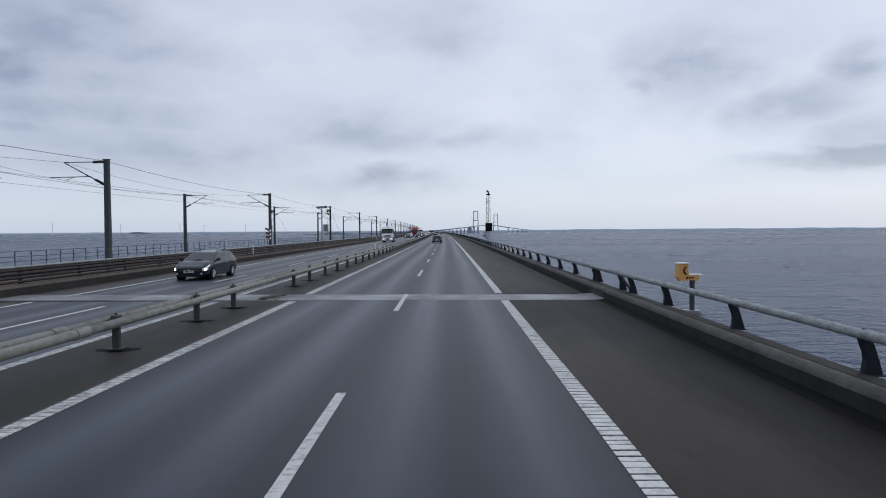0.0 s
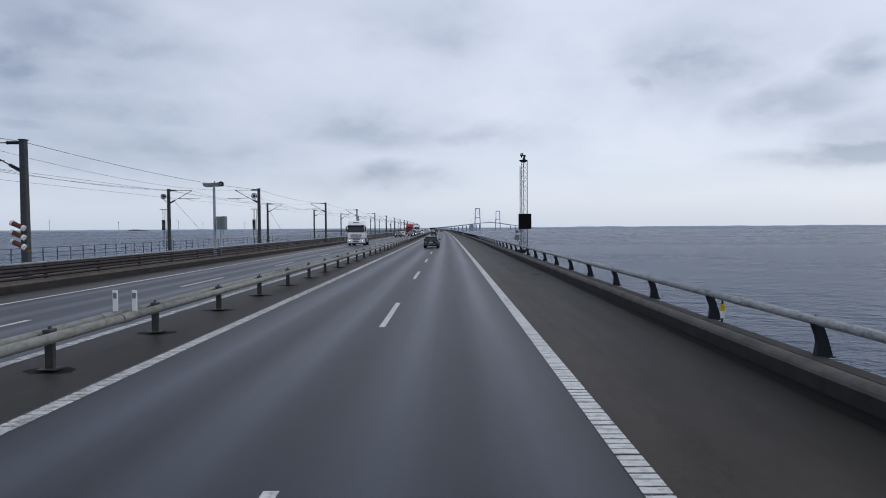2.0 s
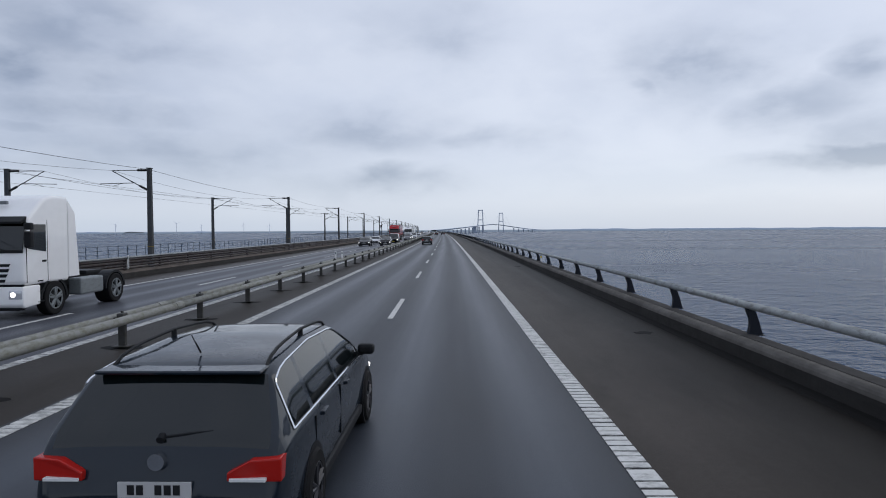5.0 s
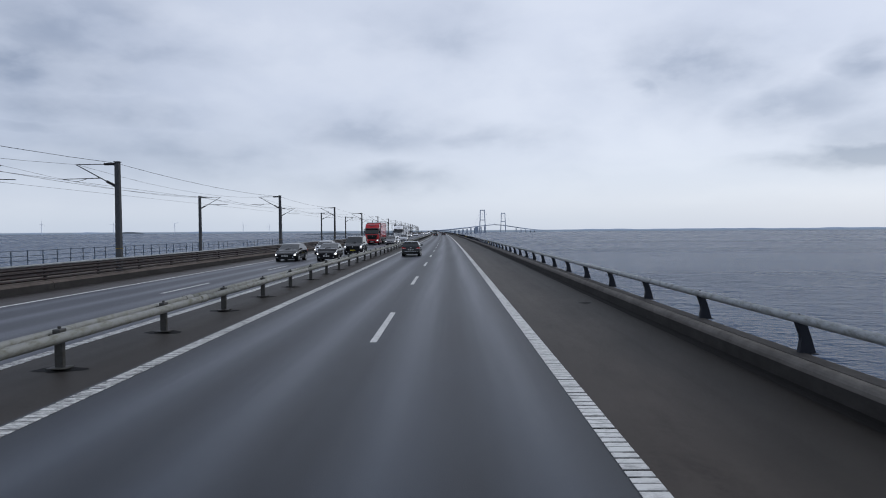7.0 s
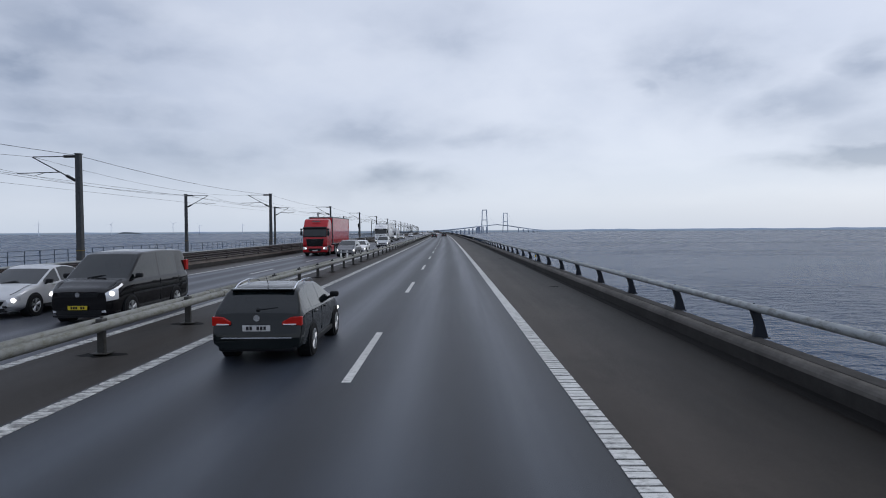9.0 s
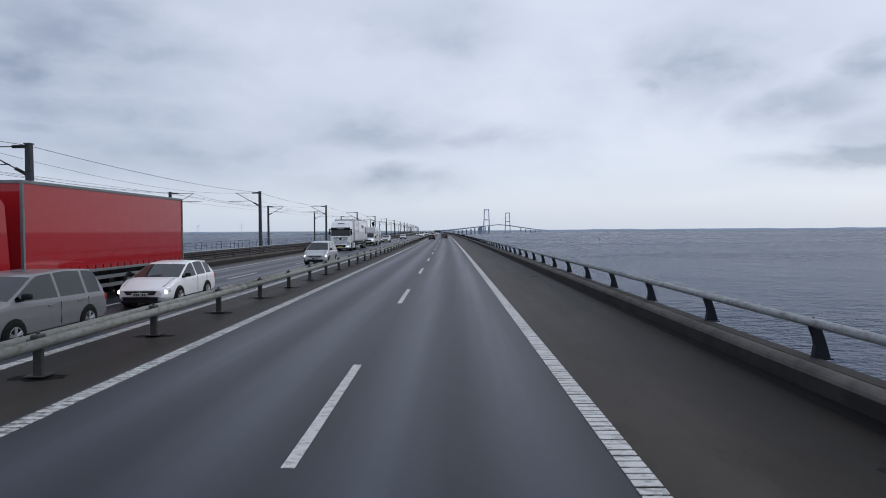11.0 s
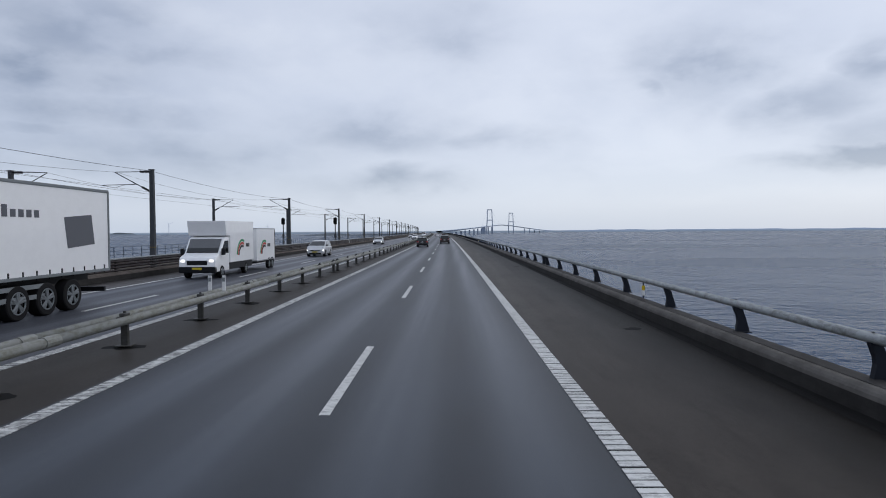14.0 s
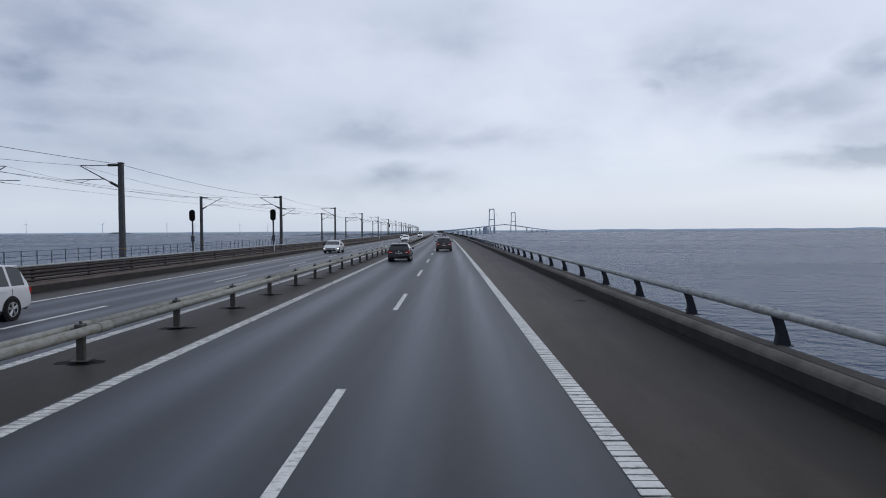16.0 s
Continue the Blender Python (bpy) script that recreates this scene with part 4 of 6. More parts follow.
def build_phone():
    t = thing("emergency_phone", "orange roadside emergency telephone on a grey post beyond the rail", "emergency phone", station(17.0, 6.30))
    bm = bmesh.new()
    rod(bm, (0, 0, 0.32), (0, 0, 1.15), 0.065, 12)
    part("post", bm, M_MAST, t)
    bm = bmesh.new()
    rod(bm, (0, 0, 0.30), (0, 0, 0.36), 0.22, 12)
    box(bm, -0.7, -0.12, 0.22, 0.22, 0.12, 0.30)
    part("base_plate", bm, M_STEELJOINT, t)
    bm = bmesh.new()
    vs = [(0.12, 1.14), (0.12, 1.28), (-0.13, 1.28), (-0.16, 1.58), (-0.39, 1.57), (-0.42, 1.24), (-0.34, 1.12), (-0.15, 1.15)]
    lo = [bm.verts.new((x, -0.12, z)) for x, z in vs]
    hi = [bm.verts.new((x, 0.12, z)) for x, z in vs]
    bm.faces.new(lo), bm.faces.new(hi[::-1])
    k = len(vs)
    for i in range(k):
        bm.faces.new((lo[(i + 1) % k], lo[i], hi[i], hi[(i + 1) % k]))
    bmesh.ops.recalc_face_normals(bm, faces=bm.faces)
    part("housing", bm, M_ORANGE, t)
    bm = bmesh.new()
    box(bm, -0.42, -0.14, 1.575, -0.12, 0.14, 1.60)
    box(bm, -0.14, -0.14, 1.28, 0.22, 0.14, 1.30)
    part("lid", bm, M_WHITE, t)
    bm = bmesh.new()
    for q in range(8):
        a, b = radians(90 + 22 * q), radians(112 + 22 * q)
        rod(bm, (-0.20 + 0.06 * math.cos(a), -0.13, 1.40 + 0.09 * math.sin(a)), (-0.20 + 0.06 * math.cos(b), -0.13, 1.40 + 0.09 * math.sin(b)), 0.020, 6)
    part("handset", bm, M_BLACK, t)
    bm = bmesh.new()
    for q in range(3):
        box(bm, -0.20 + 0.07 * q, -0.126, 1.19, -0.15 + 0.07 * q, -0.12, 1.23)
    part("writing_bar", bm, M_BLACK, t)


build_phone()


def build_markers():
    for s in (62.8, 162.6, 262.3, 360.6, 459.6, 559.6):
        for dx in (-0.21, 0.21):
            t = thing("marker_plate", "small white marker plate standing on the barrier tube", "marker", station(s, -7.05 + dx, 0.71), group="barrier markers")
            bm = bmesh.new()
            box(bm, -0.055, -0.02, 0, 0.055, 0.02, 0.46, 0.012)
            part("plate", bm, M_WHITE, t)
            bm = bmesh.new()
            box(bm, -0.04, -0.024, 0.28, 0.04, -0.019, 0.40)
            part("reflector", bm, M_GREYBOX, t)
        t = thing("edge_marker", "small white marker plate fixed to the dark far rails", "marker", station(s - 6.3, -17.38), group="edge markers")
        bm = bmesh.new()
        box(bm, -0.05, -0.02, 0.5, 0.05, 0.02, 1.22, 0.01)
        part("plate", bm, M_WHITE, t)
        bm = bmesh.new()
        box(bm, -0.04, -0.024, 1.0, 0.04, -0.019, 1.15)
        part("reflector", bm, M_GREYBOX, t)
        t = thing("rail_marker", "small yellow and white marker fixed to a post of the rail", "marker", station(s, 5.84), group="rail markers")
        bm = bmesh.new()
        box(bm, -0.045, -0.08, 0.66, 0.045, -0.05, 0.80, 0.008)
        part("plate", bm, M_YELLOW, t)
        bm = bmesh.new()
        box(bm, -0.045, -0.08, 0.50, 0.045, -0.05, 0.655, 0.008)
        part("plate", bm, M_WHITE, t, "white lower plate")
        bm = bmesh.new()
        rod(bm, (0, -0.05, 0.42), (0, -0.05, 0.9), 0.02, 6)
        part("bracket", bm, M_POST, t)


build_markers()


def build_spots():
    """Drain gratings in the shoulder and dark patches."""
    bm = bmesh.new()
    rng = random.Random(5)
    rim = [(0.55 + 0.45 * rng.random()) for k in range(18)]
    lo = [bm.verts.new((0.25 * rim[k] * math.cos(k * math.pi / 9), 0.27 * rim[k] * math.sin(k * math.pi / 9), 0.0)) for k in range(18)]
    hi = [bm.verts.new((0.97 * v.co.x, 0.97 * v.co.y, 0.005)) for v in lo]
    bm.faces.new(hi)
    for k in range(18):
        bm.faces.new((lo[k], lo[(k + 1) % 18], hi[(k + 1) % 18], hi[k]))
    bmesh.ops.recalc_face_normals(bm, faces=bm.faces)
    for k in range(5):
        box(bm, -0.12 + 0.055 * k, -0.10, 0.004, -0.10 + 0.055 * k, 0.10, 0.008)
    src = link_mesh("drain_grating", bm, M_BLACK)
    tagged(src, "dark iron drain grating in the hard shoulder", "drain", group="drains")
    places = [54.8 + 27.5 * k for k in range(14)]
    src.matrix_basis = station(places[0], 4.6)
    for s in places[1:]:
        copy_thing(src, station(s, 4.6))
    src2 = copy_thing(src, station(363.2, -6.8))
    tagged(src2, "dark iron drain grating beside the central barrier", "drain")


build_spots()
# distance haze is mixed into these colours instead of hanging in the air
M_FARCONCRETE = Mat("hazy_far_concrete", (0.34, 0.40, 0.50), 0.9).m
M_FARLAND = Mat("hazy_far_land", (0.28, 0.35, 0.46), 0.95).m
M_ISLAND = concrete("hazy_island_scrub", (0.085, 0.105, 0.125))
M_TURBINE = Mat("hazy_turbine_white", (0.62, 0.69, 0.80), 0.7).m


def far_place(bearing, reach):
    """A far place by its bearing to the right of the bridge's start and its distance from the end of the drive."""
    side = radians(bearing + 1.66)
    away, b = reach * math.cos(side) / 1.04, math.atan(1.04 * math.tan(side)) - radians(1.68)
    away /= math.cos(b + radians(1.68))
    return Vector((-3.8 + away * math.sin(b), 390.2 + away * math.cos(b), 0))


def build_far_bridge():
    p1, p2 = far_place(2.589, 3500), far_place(4.442, 4200)
    for p in (p1, p2):
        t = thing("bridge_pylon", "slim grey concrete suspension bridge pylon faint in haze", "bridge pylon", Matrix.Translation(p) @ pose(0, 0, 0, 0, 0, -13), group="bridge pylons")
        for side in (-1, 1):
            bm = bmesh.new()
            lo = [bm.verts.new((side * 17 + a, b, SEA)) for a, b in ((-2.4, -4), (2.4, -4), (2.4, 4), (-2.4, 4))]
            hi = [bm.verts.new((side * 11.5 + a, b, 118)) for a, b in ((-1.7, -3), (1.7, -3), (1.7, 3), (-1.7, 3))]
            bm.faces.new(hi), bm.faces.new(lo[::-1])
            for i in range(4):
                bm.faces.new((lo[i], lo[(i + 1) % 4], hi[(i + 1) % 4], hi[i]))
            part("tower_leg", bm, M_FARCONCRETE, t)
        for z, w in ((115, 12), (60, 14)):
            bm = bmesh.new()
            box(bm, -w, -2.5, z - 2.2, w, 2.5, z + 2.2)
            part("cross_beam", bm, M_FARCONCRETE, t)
    # deck: climbs from the island, passes both pylons and comes down beyond
    keys = [(far_place(-1.9, 1500), 0), (far_place(-0.6, 1900), 3), (far_place(0.6, 2450), 9), (far_place(1.7, 3000), 17), (p1, 26), (far_place(3.6, 3850), 35),
            (p2, 33), (far_place(5.6, 4400), 20), (far_place(6.9, 4480), 6), (far_place(8.0, 4500), -2)]
    pts = []
    for i in range(len(keys) - 1):
        a, b = keys[i], keys[i + 1]
        for k in range(6):
            f = k / 6
            pts.append((a[0].lerp(b[0], f), a[1] + (b[1] - a[1]) * f))
    pts.append(keys[-1])
    t = thing("far_bridge", "long grey bridge on piers climbing to the pylons", "bridge")
    bm = bmesh.new()
    rows = []
    for p, z in pts:
        rows.append([bm.verts.new((p.x + dx, p.y, z + dz)) for dx, dz in ((-8, 3), (8, 3), (6, -0.5), (-6, -0.5))])
    for r, q in zip(rows, rows[1:]):
        for k in range(4):
            bm.faces.new((r[k], r[(k + 1) % 4], q[(k + 1) % 4], q[k]))
    bmesh.ops.recalc_face_normals(bm, faces=bm.faces)
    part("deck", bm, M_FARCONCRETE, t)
    for k, (p, z) in enumerate(pts[5:26]):
        if k % 2 == 0 and z > 2:
            bm = bmesh.new()
            box(bm, p.x - 3, p.y - 3, SEA, p.x + 3, p.y + 3, z - 4)
            part("pier", bm, M_FARCONCRETE, t)
    for k, (p, z) in enumerate(pts[42:52]):
        if k % 2 == 0 and z > 2:
            bm = bmesh.new()
            box(bm, p.x - 3, p.y - 3, SEA, p.x + 3, p.y + 3, z - 4)
            part("pier", bm, M_FARCONCRETE, t)
    # anchor block where the cables meet the approach
    q = far_place(2.05, 3330)
    bm = bmesh.new()
    box(bm, q.x - 9, q.y - 20, SEA, q.x + 9, q.y + 20, 20)
    part("anchor_block", bm, M_FARCONCRETE, t)
    for dx in (-11, 11):
        bm = bmesh.new()
        ca, cb = p1 + Vector((dx, 0, 118)), p2 + Vector((dx, 0, 118))
        prev = q + Vector((dx, 0, 20))
        ends = [prev] + [ca.lerp(cb, f) - Vector((0, 0, 80 * 4 * f * (1 - f))) for f in [i / 12 for i in range(13)]] + [far_place(5.2, 4380) + Vector((dx, 0, 24))]
        rings = [[bm.verts.new(e + Vector((0.18 * math.cos(k * math.pi / 2), 0, 0.18 * math.sin(k * math.pi / 2)))) for k in range(4)] for e in ends]
        for a, b in zip(rings, rings[1:]):
            for k in range(4):
                bm.faces.new((a[k], a[(k + 1) % 4], b[(k + 1) % 4], b[k]))
        part("main_cable", bm, M_FARCONCRETE, t)


build_far_bridge()


def ridge(name, b0, b1, reach, base, hi, mat, lab, seed, rough=0.35, depth=60):
    """Low far land: a long hill with an uneven crest."""
    bm = bmesh.new()
    n = max(12, int(abs(b1 - b0) * 4))
    front, crest, back = [], [], []
    for i in range(n + 1):
        f = i / n
        a = b0 + (b1 - b0) * f
        taper = min(1, 6 * f, 6 * (1 - f))
        h = base + (hi - base) * taper * (1 - rough + rough * 2 * noise.noise(Vector((f * n * 0.12, seed, 0))) + 0.3 * rough * noise.noise(Vector((f * n * 0.7, seed, 5))))
        front.append(bm.verts.new(far_place(a, reach - depth) + Vector((0, 0, base))))
        crest.append(bm.verts.new(far_place(a, reach) + Vector((0, 0, max(h, base + 0.3)))))
        back.append(bm.verts.new(far_place(a, reach + depth) + Vector((0, 0, base))))
    for i in range(n):
        bm.faces.new((front[i], front[i + 1], crest[i + 1], crest[i]))
        bm.faces.new((crest[i], crest[i + 1], back[i + 1], back[i]))
    bmesh.ops.recalc_face_normals(bm, faces=bm.faces)
    ob = link_mesh(name, bm, mat)
    tagged(ob, lab, "land", kind="structure")


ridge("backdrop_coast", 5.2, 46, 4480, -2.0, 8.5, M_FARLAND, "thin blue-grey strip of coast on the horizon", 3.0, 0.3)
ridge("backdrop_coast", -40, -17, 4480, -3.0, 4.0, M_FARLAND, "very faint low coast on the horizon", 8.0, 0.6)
ridge("backdrop_islet", -28.7, -26.8, 3900, -5.0, 5.0, M_ISLAND, "small dark flat islet on the horizon", 5.0, 0.3, 40)
ridge("island", -14.5, -1.0, 2600, SEA, -2.0, M_ISLAND, "low dark scrubby island at the end of the bridge", 2.0, 0.4, 200)
ridge("island", -3.0, -0.6, 1400, SEA, 3.6, M_ISLAND, "low green-grey mound at the end of the bridge", 6.0, 0.5, 60)


def build_turbines():
    for bearing, reach, size in ((-34.0, 4300, 78), (-29.0, 4350, 74), (-24.4, 4200, 78), (-18.8, 4400, 70), (-22.3, 4450, 64), (-37.5, 4400, 70), (-16.6, 4450, 60)):
        p = far_place(bearing, reach)
        t = thing("wind_turbine", "pale wind turbine standing far out at sea", "wind turbine", Matrix.Translation(p) @ pose(0, 0, 0, 0, 0, -bearing), group="wind turbines")
        bm = bmesh.new()
        rod(bm, (0, 0, SEA), (0, 0, size * 0.7), 1.5, 8, 0.9)
        part("tower", bm, M_TURBINE, t)
        bm = bmesh.new()
        box(bm, -1.8, -3, size * 0.7 - 1.5, 1.8, 4, size * 0.7 + 2)
        part("nacelle", bm, M_TURBINE, t)
        for k in range(3):
            a = radians(120 * k + bearing * 7)
            bm = bmesh.new()
            rod(bm, (0, -3, size * 0.7), (24 * math.sin(a), -3, size * 0.7 + 24 * math.cos(a)), 0.7, 5, 0.25)
            part("blade", bm, M_TURBINE, t)


build_turbines()


# ---- vehicles ----
def paint(name, color, rough=0.32, dirt=0.35):
    m = Mat(name, color, rough)
    m.bsdf.inputs["Specular IOR Level"].default_value = 0.03
    m.bsdf.inputs["Coat Weight"].default_value = 0.75
    m.bsdf.inputs["Coat Roughness"].default_value = 0.03
    d = m.noise(3.0, 5, 0.6, (1, 1, 1.5), 0.4, 0.75)
    m.color(m.mix(m.math("MULTIPLY", d, dirt), color, tuple(0.8 * c + 0.0015 for c in color)))
    m.rough(m.remap(d, 0, 1, rough, rough + 0.25))
    return m.m


def dark_glass():
    m = Mat("tinted_car_glass", (0.006, 0.009, 0.010), 0.03)
    m.bsdf.inputs["Specular IOR Level"].default_value = 0.6
    m.bsdf.inputs["Transmission Weight"].default_value = 0.1
    m.bsdf.inputs["IOR"].default_value = 1.5
    return m.m


def glow(name, color, strength):
    m = Mat(name, color, 0.2)
    m.bsdf.inputs["Emission Color"].default_value = (*color, 1)
    m.bsdf.inputs["Emission Strength"].default_value = strength
    return m.m


M_GLASS = dark_glass()
M_TYRE = Mat("tyre_rubber", (0.012, 0.012, 0.013), 0.8).m
M_TRIM = Mat("black_plastic_trim", (0.012, 0.013, 0.015), 0.5).m
M_CHROME = Mat("chrome", (0.75, 0.77, 0.8), 0.15, 1.0).m
M_ALLOY = Mat("alloy_rim", (0.45, 0.46, 0.47), 0.35, 0.8).m
M_DARKRIM = Mat("dark_rim", (0.04, 0.04, 0.045), 0.4, 0.5).m
M_RED = Mat("red_lamp_lens", (0.40, 0.014, 0.010), 0.12).m
M_LENS = Mat("clear_lamp_lens", (0.75, 0.75, 0.75), 0.1).m
M_LAMPGLASS = Mat("headlamp_glass", (0.62, 0.64, 0.68), 0.15, 0.4).m
M_BEAM = glow("lit_headlamp", (1.0, 0.97, 0.92), 2.2)
M_BRAKE = glow("lit_tail_lamp", (1.0, 0.06, 0.02), 0.8)
M_PLATE = Mat("white_number_plate", (0.50, 0.50, 0.50), 0.4).m
M_PLATEY = Mat("yellow_number_plate", (0.55, 0.44, 0.03), 0.4).m
M_INK = Mat("plate_ink", (0.02, 0.02, 0.022), 0.5).m
M_CABIN = Mat("dark_cabin", (0.015, 0.015, 0.017), 0.9).m


def smooth_by_angle(ob, deg=35):
    for f in ob.data.polygons:
        f.use_smooth = True
    ob.data.set_sharp_from_angle(angle=radians(deg))
    return ob


def wheel_set(t, x, y, r, width, rim, twin=False):
    """Two wheels of an axle."""
    for side in (-1, 1):
        bm = bmesh.new()
        rod(bm, (side * (x - width), y, r), (side * (x - 0.024), y, r), r * 0.45, 14)
        hub = part("wheel", bm, M_TRIM, t)
        bm = bmesh.new()
        n = 28
        prof = [(x - width, r * 0.62), (x - width, r * 0.93), (x - width + 0.025, r), (x - 0.025, r), (x, r * 0.93), (x, r * 0.66), (x - 0.03, r * 0.62)]
        rings = [[bm.verts.new((side * px, y + pr * math.cos(2 * math.pi * k / n), r + pr * math.sin(2 * math.pi * k / n))) for k in range(n)] for px, pr in prof]
        for a, b in zip(rings, rings[1:]):
            for k in range(n):
                bm.faces.new((a[k], a[(k + 1) % n], b[(k + 1) % n], b[k]))
        bmesh.ops.recalc_face_normals(bm, faces=bm.faces)
        smooth_by_angle(part("tyre", bm, M_TYRE, hub))
        bm = bmesh.new()
        for k in range(5):
            a = 2 * math.pi * k / 5 + 0.3
            for d in (-0.16, 0.16):
                rod(bm, (side * (x - 0.018), y, r), (side * (x - 0.014), y + 0.63 * r * math.cos(a + d), r + 0.63 * r * math.sin(a + d)), r * 0.075, 5)
        for k in range(20):
            a, b = 2 * math.pi * k / 20, 2 * math.pi * (k + 1) / 20
            rod(bm, (side * (x - 0.014), y + 0.63 * r * math.cos(a), r + 0.63 * r * math.sin(a)), (side * (x - 0.014), y + 0.63 * r * math.cos(b), r + 0.63 * r * math.sin(b)), r * 0.045, 5)
        part("rim", bm, rim, hub)


def curve_of(keys, soft=0.07):
    """A line through the keys with its corners rounded."""
    ks = sorted(keys)
    xs, zs = [k[0] for k in ks], [k[1] for k in ks]
    lo, hi = xs[0], xs[-1]

    def value(y):
        r = min(soft, y - lo, hi - y)
        if r <= 0.004:
            return float(np.interp(y, xs, zs))
        return float(sum(np.interp(y + r * o, xs, zs) * w for o, w in ((-1, 0.12), (-0.5, 0.23), (0, 0.30), (0.5, 0.23), (1, 0.12))))

    return value


def rounded(points, cuts=3):
    """A section drawn through its points as a gentle curve; also tells the span of each new point."""
    out, span = [], []
    n = len(points)
    for i in range(n - 1):
        p0, p1, p2, p3 = points[max(i - 1, 0)], points[i], points[i + 1], points[min(i + 2, n - 1)]
        d = math.hypot(p2[0] - p1[0], p2[1] - p1[1])
        a = min(1.0, d / max(1e-6, math.hypot(p1[0] - p0[0], p1[1] - p0[1]) + d)) * 0.5
        b = min(1.0, d / max(1e-6, math.hypot(p3[0] - p2[0], p3[1] - p2[1]) + d)) * 0.5
        for k in range(cuts):
            f = k / cuts
            h1, h2, h3, h4 = 2 * f ** 3 - 3 * f ** 2 + 1, f ** 3 - 2 * f ** 2 + f, -2 * f ** 3 + 3 * f ** 2, f ** 3 - f ** 2
            out.append(tuple(h1 * p1[c] + h2 * a * (p2[c] - p0[c]) + h3 * p2[c] + h4 * b * (p3[c] - p1[c]) for c in (0, 1)))
            span.append(i)
    out.append(points[-1])
    return out, span


def plate(t, name, x0, x1, y, z0, z1, mat, bars=True, front=False):
    bm = bmesh.new()
    d = 0.012 if front else -0.012
    box(bm, x0, y, z0, x1, y + d, z1)
    p = part(name, bm, mat, t)
    if bars:
        for k in range(6):
            if k == 2:
                continue
            bm = bmesh.new()
            w = (x1 - x0) / 8
            box(bm, x0 + w * (1.05 + k), y + d, z0 + 0.02, x0 + w * (1.8 + k), y + d * 1.3, z1 - 0.02)
            part("writing_bar", bm, M_INK, p)
    return p


def car(label, m, body_paint, L=4.5, W=1.8, H=1.45, shape="hatch", rails=None, chrome=False, rim=None, lit=True, group="cars", yellow=False, tint=None, brake=False, name="car", wide=False):
    """shape: estate, hatch, sedan, mpv, suv or van. The rear is at y = 0, the front at y = L."""
    t = thing(name, label, "van" if shape == "van" else "car", m, group)
    rb, rt, wt, wb, deck, nose, cowl, tail = {
        "estate": (0.10, 0.48, L - 1.95, L - 1.05, 0.98, 0.74, 0.98, 0.62),
        "hatch": (0.12, 0.52, L - 1.95, L - 1.02, 0.98, 0.72, 0.97, 0.62),
        "sedan": (0.85, 1.55, L - 1.95, L - 1.10, 1.02, 0.70, 0.95, 0.64),
        "mpv": (0.08, 0.36, L - 1.75, L - 0.82, 0.98, 0.80, 1.08, 0.62),
        "suv": (0.10, 0.46, L - 1.95, L - 1.10, 1.06, 0.90, 1.12, 0.68),
        "van": (0.05, 0.16, L - 1.75, L - 0.85, 1.15, 1.00, 1.20, 0.62),
    }[shape]
    roof = H - 0.02
    top = curve_of([(0, tail), (0.03, tail + 0.08), (rb * 0.7, deck - 0.10), (rb, deck), (rt, roof - 0.07), (rt + 0.25, roof - 0.02), ((rt + wt) / 2, H), (wt - 0.2, roof - 0.02), (wt, roof - 0.08),
                    (wb, cowl), (wb + 0.35, cowl - 0.05), (L - 0.30, nose + 0.05), (L - 0.09, nose - 0.02), (L, nose - 0.10)], 0.05)

    def nose_y(x, y):
        """The nose stands further forward in the middle than at its corners."""
        f = min(1.0, max(0.0, (y - (L - 0.75)) / 0.75))
        return y + 0.11 * f * f * (1 - (2 * x / W) ** 2) - 0.03 * f

    shoulder = curve_of([(0, tail), (rb, deck - 0.03), (rt, deck - 0.01), (wb, cowl - 0.05)])
    plan = curve_of([(0, 0.925), (0.05, 0.965), (0.22, 0.995), (0.6, 1.0), (L - 0.9, 1.0), (L - 0.38, 0.965), (L - 0.14, 0.89), (L, 0.76)])
    sill = curve_of([(0, 0.30), (0.15, 0.25), (0.5, 0.22), (L - 0.6, 0.22), (L - 0.1, 0.24), (L, 0.30)])
    bpost = rt + (wt - rt) * 0.60 + 0.2
    cpost = rt + (wt - rt) * 0.22
    marks = [0, 0.02, 0.05, rb * 0.6, rb, rb + (rt - rb) * 0.33, rb + (rt - rb) * 0.66, rt, rt + 0.12, cpost, cpost + 0.10, bpost, bpost + 0.09, wt, wt + (wb - wt) * 0.33, wt + (wb - wt) * 0.66, wb,
             wb + 0.2, wb + 0.45, L - 0.42, L - 0.30, L - 0.2, L - 0.12, L - 0.05, L]
    marks += [rt + (wt - rt) * k / 14 for k in range(1, 14)] + [wb + (L - 0.4 - wb) * k / 5 for k in range(1, 5)] + [rb + (rt - rb) * k / 6 for k in range(1, 6)] + [wt + (wb - wt) * k / 6 for k in range(1, 6)] + [0.1, 0.16, 0.3, 0.45, 0.65]
    ys = sorted(set(round(v, 3) for v in marks))
    rows = []
    for y in ys:
        w, zt, zs = W / 2 * plan(y), top(y), sill(y)
        in_cabin = rb <= y <= wb
        zb = min(shoulder(y), zt - 0.015) if in_cabin else zt - 0.05
        zr = max(zb + 0.008, zt - 0.055) if in_cabin else zt - 0.02
        wr = 0.955 * w - max(0, zr - zb) * {"van": 0.17, "suv": 0.32, "mpv": 0.34}.get(shape, 0.40)
        if not in_cabin:
            wr = 0.90 * w
        zm = zs + 0.52 * (zb - zs)
